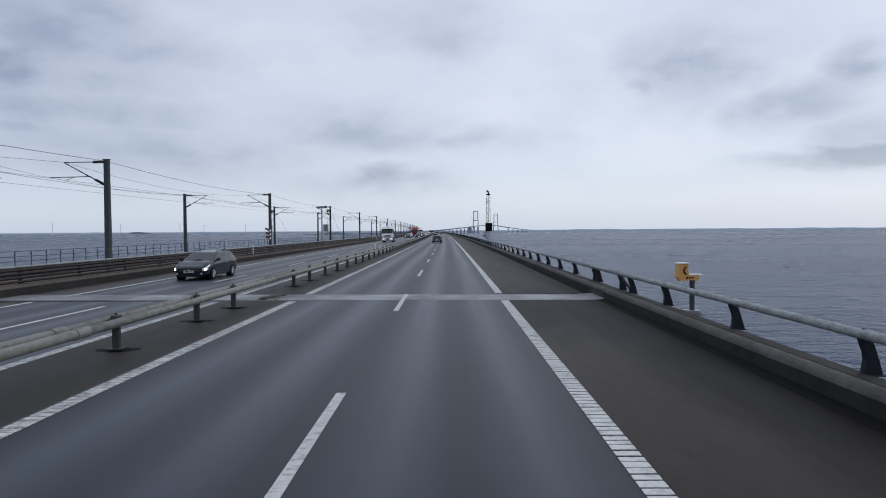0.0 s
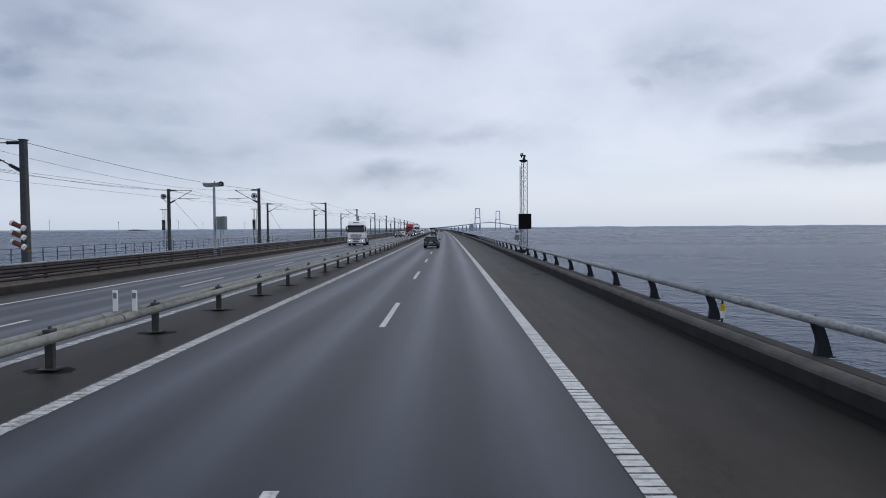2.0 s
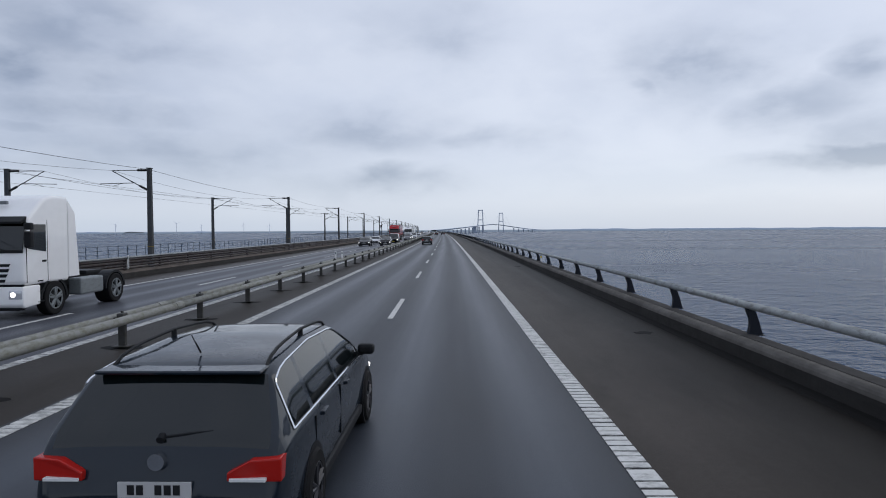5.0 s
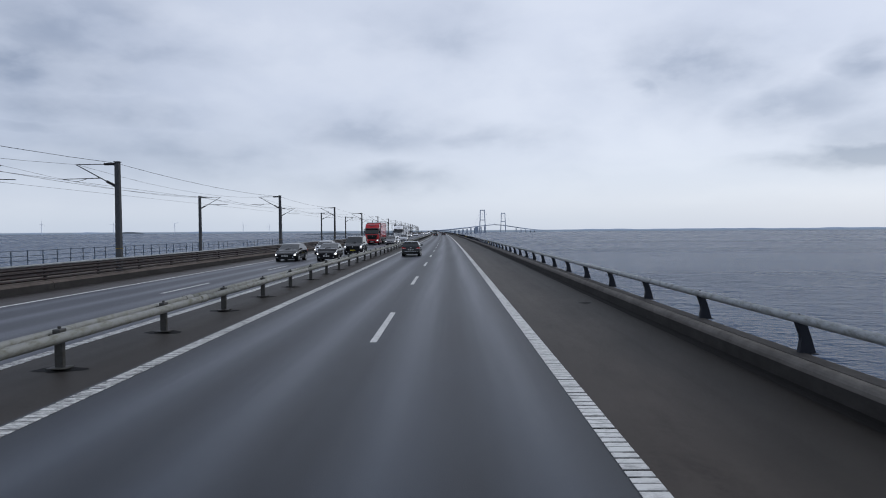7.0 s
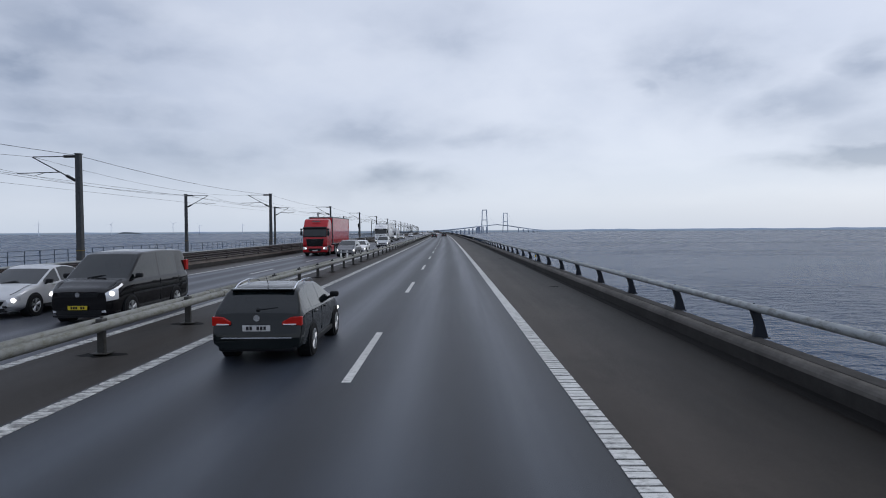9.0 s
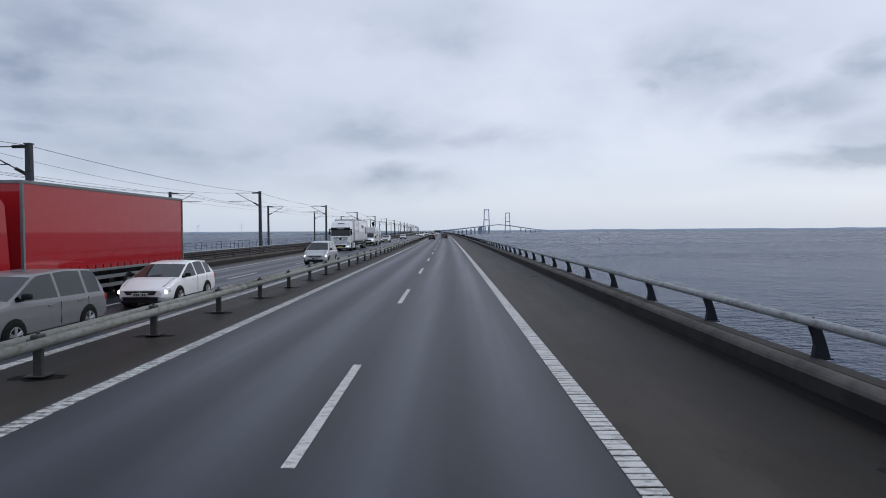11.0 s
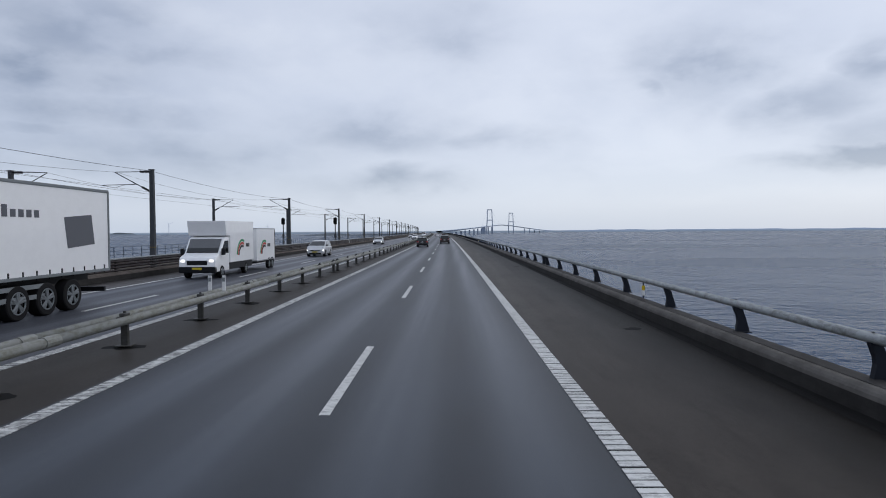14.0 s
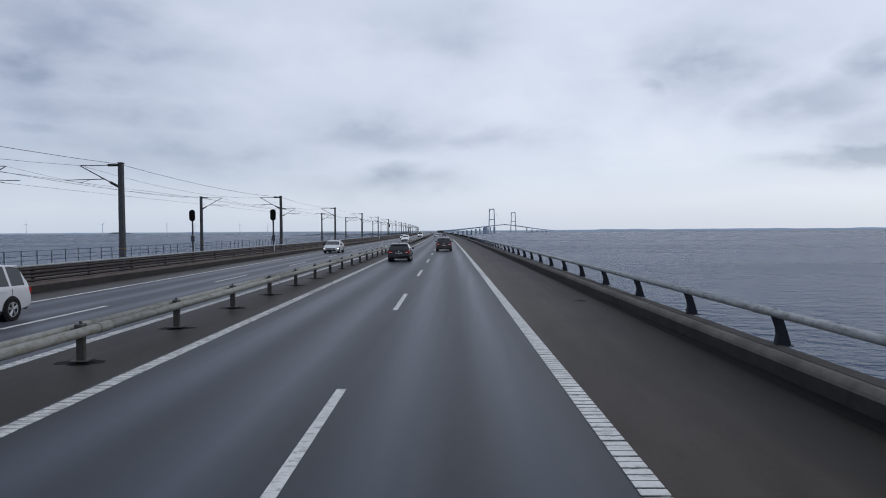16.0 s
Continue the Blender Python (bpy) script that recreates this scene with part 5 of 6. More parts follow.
        rows.append([(0, zs), (0.80 * w, zs), (0.965 * w, zs + 0.09), (0.995 * w, zm - 0.06), (w, zm + 0.05), (0.985 * w, zb - 0.06), (0.955 * w, zb), (wr, zr), (wr * 0.93, zt - 0.022), (wr * 0.6, zt - 0.006), (0, zt)])
    corner = rows
    span = None
    rows = []
    for r_ in corner:
        pts_, span = rounded(r_)
        pts_[0], pts_[-1] = (0, pts_[0][1]), (0, pts_[-1][1])
        rows.append(pts_)
    n = len(rows[0])
    groups = {}
    for i in range(len(ys) - 1):
        mid = (ys[i] + ys[i + 1]) / 2
        for jj in range(n - 1):
            key = "body"
            j = span[jj]
            if j == 6 and rt - 0.05 < mid < wt + (wb - wt) * 0.75:
                if not (bpost < mid < bpost + 0.09) and not (cpost < mid < cpost + 0.10 and shape != "sedan"):
                    key = "side_rear" if mid < cpost else ("side_mid" if mid < bpost else "side_front")
                    if shape == "van" and mid < cpost:
                        key = "body"
            if j in (4, 5) and mid > L - 0.50 + 0.22 * (j == 4):
                key = "headlight"
            if j >= 8 and rb < mid < rt:
                key = "rear_window"
            if j >= 8 and wt < mid < wb:
                key = "windscreen"
            for side in (-1, 1):
                groups.setdefault(key if key in ("body", "rear_window", "windscreen") else key + str(side), []).append((i, jj, side))
    for key, cells in groups.items():
        bm = bmesh.new()
        cache = {}

        def vert(i, j, side):
            x, z = rows[i][j]
            k = (i, j, side if x else 0)
            if k not in cache:
                cache[k] = bm.verts.new((x * side, nose_y(x, ys[i]), z))
            return cache[k]

        for i, j, side in cells:
            q = [vert(i, j, side), vert(i + 1, j, side), vert(i + 1, j + 1, side), vert(i, j + 1, side)]
            q = list(dict.fromkeys(q))
            if len(q) > 2:
                bm.faces.new(q if side > 0 else q[::-1])
        if key == "body":
            for i in (0, len(ys) - 1):
                loop = [vert(i, j, 1) for j in range(n)] + [vert(i, j, -1) for j in range(n - 2, 0, -1)]
                bm.faces.new(loop)
        bmesh.ops.recalc_face_normals(bm, faces=bm.faces)
        if key == "body":
            smooth_by_angle(part("body", bm, body_paint, t), 32)
        else:
            nm = {"rear_window": "rear_window", "windscreen": "windscreen", "headlight-1": "headlight", "headlight1": "headlight"}.get(key, "side_window")
            ob = smooth_by_angle(part(nm, bm, M_LAMPGLASS if nm == "headlight" else tint or M_GLASS, t))
            if nm == "headlight":
                side = -1 if key.endswith("-1") else 1
                k = max(i for i in range(len(ys)) if ys[i] <= L - 0.10)
                cx, cz = 0.955 * corner[k][5][0], corner[k][5][1] - 0.045
                bm = bmesh.new()
                bmesh.ops.create_uvsphere(bm, u_segments=12, v_segments=8, radius=0.085, matrix=pose(side * cx, nose_y(cx, ys[k]) - 0.002, cz) @ Matrix.Diagonal((1.25, 0.75, 0.85, 1)))
                part("bulb", bm, M_BEAM if lit else M_LENS, ob)
    # cabin floor, seats
    bm = bmesh.new()
    box(bm, -W * 0.42, rb + 0.3, 0.45, W * 0.42, wb - 0.3, 0.6)
    part("cabin_floor", bm, M_CABIN, t)
    for x in (-0.36, 0.36):
        for y in ((rt + wt) / 2 + 0.25,):
            bm = bmesh.new()
            box(bm, x - 0.24, y, 0.6, x + 0.24, y + 0.14, H - 0.38, 0.05)
            box(bm, x - 0.13, y + 0.02, H - 0.38, x + 0.13, y + 0.11, H - 0.20, 0.04)
            part("seat", bm, M_CABIN, t)
    r = 0.325 if shape not in ("suv", "van") else 0.35
    ya, yb = 0.92 if shape != "van" else 1.1, L - 0.88
    for y in (ya, yb):
        for side in (-1, 1):
            bm = bmesh.new()
            rod(bm, (side * W * 0.36, y, r + 0.01), (side * (W / 2 + 0.003), y, r + 0.01), r + 0.045, 24)
            part("wheel_arch", bm, M_TRIM, t)
        wheel_set(t, W / 2 + 0.030, y, r, 0.22, rim or M_ALLOY)
    # lower trim, bumpers
    bm = bmesh.new()
    box(bm, -W * 0.42, 0.004, 0.235, W * 0.42, 0.20, 0.40, 0.05)
    part("rear_valance", bm, M_TRIM, t)

    def front_patch(kind, mat, z0, z1, half0, half1, proud=0.008, host=None):
        """A piece that follows the curve of the nose; half0 and half1 are its half widths below and above."""
        bm = bmesh.new()
        grid = []
        for depth in (proud, -0.03):
            for z, half in ((z0, half0), (z1, half1)):
                grid.append([bm.verts.new((half * (k / 5 - 1), nose_y(half * (k / 5 - 1), L) + depth, z)) for k in range(11)])
        fl, fh, bl, bh = grid
        fs = []
        for k in range(10):
            fs += [bm.faces.new((fl[k], fl[k + 1], fh[k + 1], fh[k])), bm.faces.new((bl[k], bl[k + 1], bh[k + 1], bh[k])), bm.faces.new((fl[k], fl[k + 1], bl[k + 1], bl[k])), bm.faces.new((fh[k], fh[k + 1], bh[k + 1], bh[k]))]
        fs += [bm.faces.new((fl[k], fh[k], bh[k], bl[k])) for k in (0, 10)]
        bmesh.ops.recalc_face_normals(bm, faces=fs)
        return part(kind, bm, mat, host or t)

    gz = nose - 0.13
    if wide:
        front_patch("grille", M_TRIM, 0.37, 0.53, 0.26 * W, 0.33 * W)
        front_patch("lower_intake", M_TRIM, 0.27, 0.33, 0.33 * W, 0.33 * W)
    else:
        g = front_patch("grille", M_TRIM, gz - 0.115, gz, 0.25 * W, 0.30 * W)
        front_patch("grille_bar", M_CHROME if chrome or body_paint is not P_BLACK else M_TRIM, gz - 0.062, gz - 0.046, 0.27 * W, 0.275 * W, 0.014, g)
        front_patch("lower_intake", M_TRIM, 0.27, 0.40, 0.30 * W, 0.35 * W)
    front_patch("splitter", M_TRIM, 0.215, 0.262, 0.36 * W, 0.37 * W, 0.012)
    for side in (-1, 1):
        bm = bmesh.new()
        fx = side * 0.335 * W
        fy = nose_y(fx, L)
        box(bm, fx - 0.06, fy - 0.05, 0.33, fx + 0.06, fy + 0.012, 0.40, 0.015)
        part("fog_lamp", bm, M_LAMPGLASS if not wide else M_TRIM, t)
    bm = bmesh.new()
    by = nose_y(0, L)
    rod(bm, (0, by - 0.03, gz - 0.05), (0, by + 0.022, gz - 0.05), 0.062, 16)
    part("badge", bm, M_CHROME, t)
    # bonnet shut lines and wipers
    for side in (-1, 1):
        bm = bmesh.new()
        line = [(side * 0.80 * W / 2 * plan(y), y, top(y) - 0.004) for y in np.linspace(wb + 0.1, L - 0.16, 8)]
        for p, q in zip(line, line[1:]):
            rod(bm, p, q, 0.007, 4)
        part("bonnet_gap", bm, M_TRIM, t)
        bm = bmesh.new()
        rod(bm, (side * 0.05 + 0.2, wb + 0.02, cowl + 0.012), (side * 0.05 - 0.36 + 0.2, wb - 0.10, cowl + 0.075), 0.011, 5)
        part("wiper", bm, M_TRIM, t)
    for side in (-1, 1):
        # tail lamps wrap round the corner
        bm = bmesh.new()
        lz = deck - 0.26 if shape != "van" else 1.2
        ly = rb * 0.25
        x0, x1 = side * W * 0.28, side * (W / 2 * plan(0.08) + 0.006)
        lamp_h = 0.17 if shape != "van" else 0.35
        shape_pts = [(x0, lz + 0.015), (x1, lz), (x1, lz + lamp_h), (x0 + (x1 - x0) * 0.45, lz + lamp_h * 0.95), (x0, lz + lamp_h * 0.45)]
        fa = [bm.verts.new((px, ly - 0.028 + 0.30 * abs(px - x0) * abs(px - x0), pz)) for px, pz in shape_pts]
        fb = [bm.verts.new((px, ly + 0.24, pz)) for px, pz in shape_pts]
        fs = [bm.faces.new(fa), bm.faces.new(fb[::-1])] + [bm.faces.new((fa[(q + 1) % 5], fa[q], fb[q], fb[(q + 1) % 5])) for q in range(5)]
        bmesh.ops.recalc_face_normals(bm, faces=fs)
        bmesh.ops.bevel(bm, geom=list(bm.edges), offset=0.012, segments=2, affect="EDGES", profile=0.5)
        lamp = part("tail_lamp", bm, M_BRAKE if brake else M_RED, t)
        bm = bmesh.new()
        box(bm, min(x0, x1 - side * 0.08) + 0.02, ly - 0.036, lz + 0.016, max(x0, x1 - side * 0.08) - 0.02, ly + 0.02, lz + 0.040, 0.004)
        part("reverse_lamp", bm, M_LENS, lamp)
        bm = bmesh.new()
        my = wb - 0.36
        mx = side * (W / 2 + 0.075)
        box(bm, mx - 0.10, my - 0.06, cowl - 0.01, mx + 0.10, my + 0.08, cowl + 0.12, 0.04)
        rod(bm, (side * W * 0.455, my + 0.03, cowl - 0.03), (mx, my + 0.03, cowl + 0.02), 0.03, 6)
        part("wing_mirror", bm, M_TRIM, t)
        for y in (cpost + 0.28, bpost + 0.32):
            bm = bmesh.new()
            box(bm, min(side * W * 0.485, side * (W / 2 + 0.018)), y, deck - 0.15, max(side * W * 0.485, side * (W / 2 + 0.018)), y + 0.2, deck - 0.115, 0.008)
            part("door_handle", bm, body_paint, t)
        if rails:
            bm = bmesh.new()
            pts = []
            for k in range(13):
                f = k / 12
                y = rt + 0.08 + (wt - rt - 0.1) * f
                pts.append((side * (W * 0.335), y, top(y) - 0.035 + 0.078 * min(1, 5 * f, 5 * (1 - f)) ** 0.6))
            for p, q in zip(pts, pts[1:]):
                rod(bm, p, q, 0.015, 6)
            rod(bm, pts[6], (pts[6][0], pts[6][1], top(pts[6][1]) - 0.03), 0.025, 6)
            part("roof_rail", bm, rails, t)
        if chrome:
            bm = bmesh.new()
            lo = [(side * (corner[i][6][0] + 0.004), ys[i], corner[i][6][1]) for i in range(len(ys)) if rt - 0.04 <= ys[i] <= wt + (wb - wt) * 0.7]
            hi = [(side * (corner[i][7][0] + 0.004), ys[i], corner[i][7][1]) for i in range(len(ys)) if rt - 0.04 <= ys[i] <= wt + (wb - wt) * 0.7]
            loop = lo + hi[::-1] + lo[:1]
            for p, q in zip(loop, loop[1:]):
                rod(bm, p, q, 0.011, 5)
            part("window_trim", bm, M_CHROME, t)
        bm = bmesh.new()
        sy = [y for y in ys if ya + 0.45 < y < yb - 0.45]
        box(bm, min(side * W * 0.47, side * (W / 2 + 0.004)), ya + 0.42, 0.22, max(side * W * 0.47, side * (W / 2 + 0.004)), yb - 0.42, 0.33, 0.02)
        part("sill_trim", bm, M_TRIM, t)
        for y in (cpost + 0.02, bpost + 0.03):
            bm = bmesh.new()
            box(bm, min(side * W * 0.485, side * (W / 2 + 0.001)), y, 0.40, max(side * W * 0.485, side * (W / 2 + 0.001)), y + 0.012, deck - 0.08)
            part("door_gap", bm, M_TRIM, t)
    bm = bmesh.new()
    box(bm, -W * 0.38, -0.022, 0.48, W * 0.38, 0.0, 0.505, 0.006)
    part("bumper_strip", bm, M_CHROME if chrome or rails else M_TRIM, t)
    plate(t, "number_plate", -0.26, 0.26, rb * 0.32 - 0.02, tail + 0.0, tail + 0.11, M_PLATEY if yellow else M_PLATE)
    plate(t, "number_plate", -0.26, 0.26, nose_y(0, L) + 0.014, 0.42 if not wide else 0.335, 0.53 if not wide else 0.42, M_PLATEY if yellow else M_PLATE, True, True)
    bm = bmesh.new()
    rod(bm, (0, rb * 0.55 - 0.03, deck - 0.12), (0, rb * 0.55 + 0.02, deck - 0.12), 0.06, 18)
    part("badge", bm, M_CHROME, t)
    if shape != "sedan":
        bm = bmesh.new()
        box(bm, -W * 0.35, rt - 0.10, roof - 0.085, W * 0.35, rt + 0.14, roof - 0.055, 0.012)
        part("spoiler", bm, body_paint, t)
        bm = bmesh.new()
        rod(bm, (-0.02, rb + 0.03, deck + 0.02), (0.36, rb + 0.07, deck + 0.06), 0.012, 6)
        rod(bm, (0, rb, deck + 0.01), (0, rb + 0.05, deck + 0.03), 0.03, 8)
        part("rear_wiper", bm, M_TRIM, t)
    bm = bmesh.new()
    rod(bm, (0, rt + 0.35, roof), (0, rt + 0.18, roof + 0.17), 0.008, 5, 0.004)
    part("aerial", bm, M_TRIM, t)
    return t


def facing(s_front, x, L):
    """The pose of an oncoming vehicle whose front is at s_front."""
    return station(s_front + L, x, 0, 180)


P_NAVY = paint("dark_blue_grey_paint", (0.010, 0.0165, 0.026), 0.28)
P_GREENBLACK = paint("green_black_paint", (0.003, 0.006, 0.007), 0.25)
P_BLACK = paint("black_paint", (0.004, 0.004, 0.005), 0.25)
P_SILVER = paint("silver_paint", (0.52, 0.53, 0.55), 0.35)
P_GREY = paint("grey_paint", (0.20, 0.20, 0.21), 0.35)
P_WHITE = paint("white_paint", (0.88, 0.88, 0.88), 0.35, 0.18)
P_RED = paint("red_truck_paint", (0.40, 0.016, 0.022), 0.35)
P_BROWN = paint("dark_red_brown_paint", (0.022, 0.012, 0.011), 0.3)

car("dark blue-grey estate car with chrome window trim and roof rails", station(126.6, -2.1, 0, -1.0), P_NAVY, 4.77, 1.82, 1.50, "estate", M_TRIM, True, M_DARKRIM, group="cars in the fast lane")
car("green-black small estate car with pale roof rails", station(231.4, -3.6), P_GREENBLACK, 4.27, 1.73, 1.45, "estate", M_CHROME, False, M_ALLOY, group="cars in the fast lane")
car("black hatchback driving ahead beside the central barrier", station(441.0, -4.0), P_BLACK, 4.3, 1.80, 1.48, "hatch", group="cars in the fast lane")
car("dark brown sport utility car far ahead in its lane", station(466.0, -0.5), P_BROWN, 4.5, 1.85, 1.65, "suv", group="cars ahead")
car("white car far ahead between the lane lines", station(640.0, -3.4), P_WHITE, 4.5, 1.8, 1.5, "hatch", group="cars ahead")
car("dark car far ahead in its lane", station(690.0, -0.1), P_BLACK, 4.5, 1.8, 1.5, "sedan", group="cars ahead")
ON = "oncoming cars"
car("dark green-grey estate car with lit headlamps", facing(32.4, -13.2, 4.65), P_NAVY, 4.65, 1.80, 1.46, "estate", M_TRIM, group=ON)
car("black hatchback with bright headlamps on the oncoming side", facing(222.3, -13.3, 4.4), P_BLACK, 4.4, 1.82, 1.47, "hatch", group=ON)
car("black compact car with bright headlamps beside the barrier", facing(222.1, -9.9, 3.3), P_BLACK, 3.3, 1.70, 1.50, "mpv", group=ON)
car("silver saloon car with a wide dark grille", facing(237.6, -13.3, 4.7), P_SILVER, 4.7, 1.82, 1.46, "sedan", group=ON, wide=True)
car("dark grey delivery van with lit headlamps", facing(236.5, -9.9, 4.9), P_BLACK, 4.9, 1.92, 1.95, "van", group=ON, yellow=True, name="van")
car("grey people carrier beside the central barrier", facing(280.5, -9.9, 4.5), P_GREY, 4.5, 1.82, 1.62, "mpv", group=ON)
car("silver people carrier with lit headlamps", facing(315.2, -9.9, 4.6), P_SILVER, 4.6, 1.82, 1.72, "mpv", group=ON)
car("white hatchback on the oncoming side", facing(288.6, -9.9, 4.2), P_WHITE, 4.2, 1.78, 1.47, "hatch", group=ON)
car("silver compact people carrier with a yellow plate", facing(404.5, -13.3, 4.4), P_SILVER, 4.4, 1.83, 1.62, "mpv", group=ON, yellow=True)
car("pale silver saloon car on the oncoming side", facing(461.7, -13.3, 4.6), P_SILVER, 4.6, 1.8, 1.44, "sedan", group=ON)
car("white car far off on the oncoming side", facing(540.0, -9.9, 4.4), P_WHITE, 4.4, 1.8, 1.48, "hatch", group=ON)
car("silver car far off on the oncoming side", facing(585.0, -13.3, 4.4), P_SILVER, 4.4, 1.8, 1.48, "sedan", group=ON)
car("white van far off on the oncoming side", facing(640.0, -9.9, 5.2), P_WHITE, 5.2, 1.95, 2.1, "van", group=ON, name="van")


def prism(bm, pts, x0, x1, bevel=0.0):
    """A side outline of (y, z) drawn out across the vehicle."""
    lo = [bm.verts.new((x0, y, z)) for y, z in pts]
    hi = [bm.verts.new((x1, y, z)) for y, z in pts]
    fs = [bm.faces.new(lo), bm.faces.new(hi[::-1])]
    k = len(pts)
    for i in range(k):
        fs.append(bm.faces.new((lo[(i + 1) % k], lo[i], hi[i], hi[(i + 1) % k])))
    bmesh.ops.recalc_face_normals(bm, faces=fs)
    if bevel:
        es = list({e for f in fs for e in f.edges})
        bmesh.ops.bevel(bm, geom=es, offset=bevel, segments=3, affect="EDGES", profile=0.6)


def truck(label, s_front, x, body_paint, L=6.0, tall=3.65, style="slats"):
    """A tractor unit; its rear is at y = 0, its front at y = L. style: slots, slats or dark."""
    t = thing("truck", label, "truck", facing(s_front, x, L), "trucks")
    c = L - 2.15
    bm = bmesh.new()
    prism(bm, [(c, 0.98), (L - 0.05, 0.98), (L, 1.12), (L - 0.01, 1.70), (L - 0.05, 1.93), (L - 0.22, 2.88), (L - 0.40, 3.02), (L - 0.95, tall - 0.10), (L - 1.35, tall), (c, tall)], -1.22, 1.22, 0.12)
    smooth_by_angle(part("cab", bm, body_paint, t), 40)

    def face(kind, mat, z0, z1, half0, half1, y0, y1, host=None, bevel=0.0):
        bm = bmesh.new()
        pts = [(-half0, z0), (half0, z0), (half1, z1), (-half1, z1)]
        lo = [bm.verts.new((px, y0, pz)) for px, pz in pts]
        hi = [bm.verts.new((px, y1, pz)) for px, pz in pts]
        fs = [bm.faces.new(lo), bm.faces.new(hi)] + [bm.faces.new((lo[k], lo[(k + 1) % 4], hi[(k + 1) % 4], hi[k])) for k in range(4)]
        bmesh.ops.recalc_face_normals(bm, faces=fs)
        if bevel:
            bmesh.ops.bevel(bm, geom=list(bm.edges), offset=bevel, segments=2, affect="EDGES", profile=0.6)
        return part(kind, bm, mat, host or t)

    bm = bmesh.new()
    prism(bm, [(L - 0.028, 1.93), (L - 0.06, 1.93), (L - 0.222, 2.86), (L - 0.190, 2.86)], -1.17, 1.17, 0.012)
    w = part("windscreen", bm, M_GLASS, t)
    bm = bmesh.new()
    prism(bm, [(L - 0.020, 1.90), (L - 0.06, 1.90), (L - 0.07, 1.99), (L - 0.030, 1.99)], -1.18, 1.18, 0.01)
    part("scuttle", bm, M_TRIM, t)
    for k in range(3):
        bm = bmesh.new()
        rod(bm, (-0.75 + 0.7 * k, L - 0.015, 1.97), (-0.25 + 0.7 * k, L - 0.035, 2.10), 0.012, 5)
        part("wiper", bm, M_TRIM, t)
    bm = bmesh.new()
    prism(bm, [(L - 0.20, 2.80), (L + 0.02, 2.72), (L + 0.03, 2.79 if style == "slots" else 2.86), (L - 0.24, 2.95)], -1.19, 1.19, 0.02)
    v = part("sun_visor", bm, M_TRIM, t)
    if style == "slats":
        for k in range(9):
            bm = bmesh.new()
            box(bm, -0.42 + 0.095 * k, L + 0.02, 2.755, -0.35 + 0.095 * k, L + 0.042, 2.84)
            part("writing_bar", bm, M_PLATE, v)
    for side in (-1, 1):
        bm = bmesh.new()
        xs = sorted((side * 1.212, side * 1.228))
        prism(bm, [(L - 0.20, 2.02), (L - 0.34, 2.72), (L - 1.00, 2.72), (L - 1.00, 1.92)], xs[0], xs[1])
        part("side_window", bm, M_GLASS, t)
        for y in (L - 0.14, L - 1.08):
            bm = bmesh.new()
            box(bm, xs[0], y, 1.05, xs[1] - 0.004 * (side > 0), y + 0.016, 2.85)
            part("door_gap", bm, M_TRIM, t)
        bm = bmesh.new()
        box(bm, min(side * 1.215, side * 1.24), L - 1.0, 1.62, max(side * 1.215, side * 1.24), L - 0.82, 1.68, 0.008)
        part("door_handle", bm, M_TRIM, t)
        bm = bmesh.new()
        box(bm, side * 1.36 - 0.10, L - 0.14, 2.05, side * 1.36 + 0.10, L + 0.05, 2.52, 0.045)
        box(bm, side * 1.36 - 0.10, L - 0.14, 2.56, side * 1.36 + 0.10, L + 0.05, 2.76, 0.04)
        rod(bm, (side * 1.2, L - 0.2, 2.74), (side * 1.36, L - 0.08, 2.72), 0.03, 6)
        rod(bm, (side * 1.2, L - 0.15, 2.08), (side * 1.36, L - 0.08, 2.10), 0.03, 6)
        part("wing_mirror", bm, M_TRIM, t)
        # head lamps
        lens_z = {"slots": (0.60, 0.86), "slats": (0.78, 1.14), "dark": (0.62, 0.92)}[style]
        bm = bmesh.new()
        prism(bm, [(L - 0.25, lens_z[0]), (L + 0.058, lens_z[0]), (L + 0.050, lens_z[1]), (L - 0.30, lens_z[1])], *sorted((side * 0.80, side * 1.19)), 0.035)
        lens = smooth_by_angle(part("headlight", bm, M_LAMPGLASS, t))
        bm = bmesh.new()
        bz = 0.57 if style == "slats" else (lens_z[0] + lens_z[1]) / 2
        bmesh.ops.create_uvsphere(bm, u_segments=12, v_segments=8, radius=0.085, matrix=pose(side * 0.93, L + 0.045, bz) @ Matrix.Diagonal((1.5 if style == "slats" else 1.0, 0.4, 0.55 if style == "slats" else 0.9, 1)))
        part("bulb", bm, M_BEAM, lens)
        bm = bmesh.new()
        for k in range(3):
            box(bm, side * 1.10 - 0.12, L - 0.95 + 0.05 * k, 0.45 + 0.30 * k, side * 1.10 + 0.10, L - 0.60, 0.49 + 0.30 * k)
        part("step", bm, M_TRIM, t)
        bm = bmesh.new()
        box(bm, side * 0.98 - 0.22, 1.75, 0.45, side * 0.98 + 0.22, 3.1, 1.0, 0.06)
        part("fuel_tank", bm, M_GREYBOX, t)
        if style != "slots":
            bm = bmesh.new()
            box(bm, side * 1.19 - 0.025, 1.68, 0.36, side * 1.19 + 0.025, L - 2.02, 1.0, 0.02)
            sk = part("side_skirt", bm, body_paint, t)
            for z in (0.50, 0.74):
                bm = bmesh.new()
                box(bm, side * 1.217 - 0.006, L - 2.75, z, side * 1.217 + 0.006, L - 2.30, z + 0.14, 0.004)
                part("foothold", bm, M_TRIM, sk)
        bm = bmesh.new()
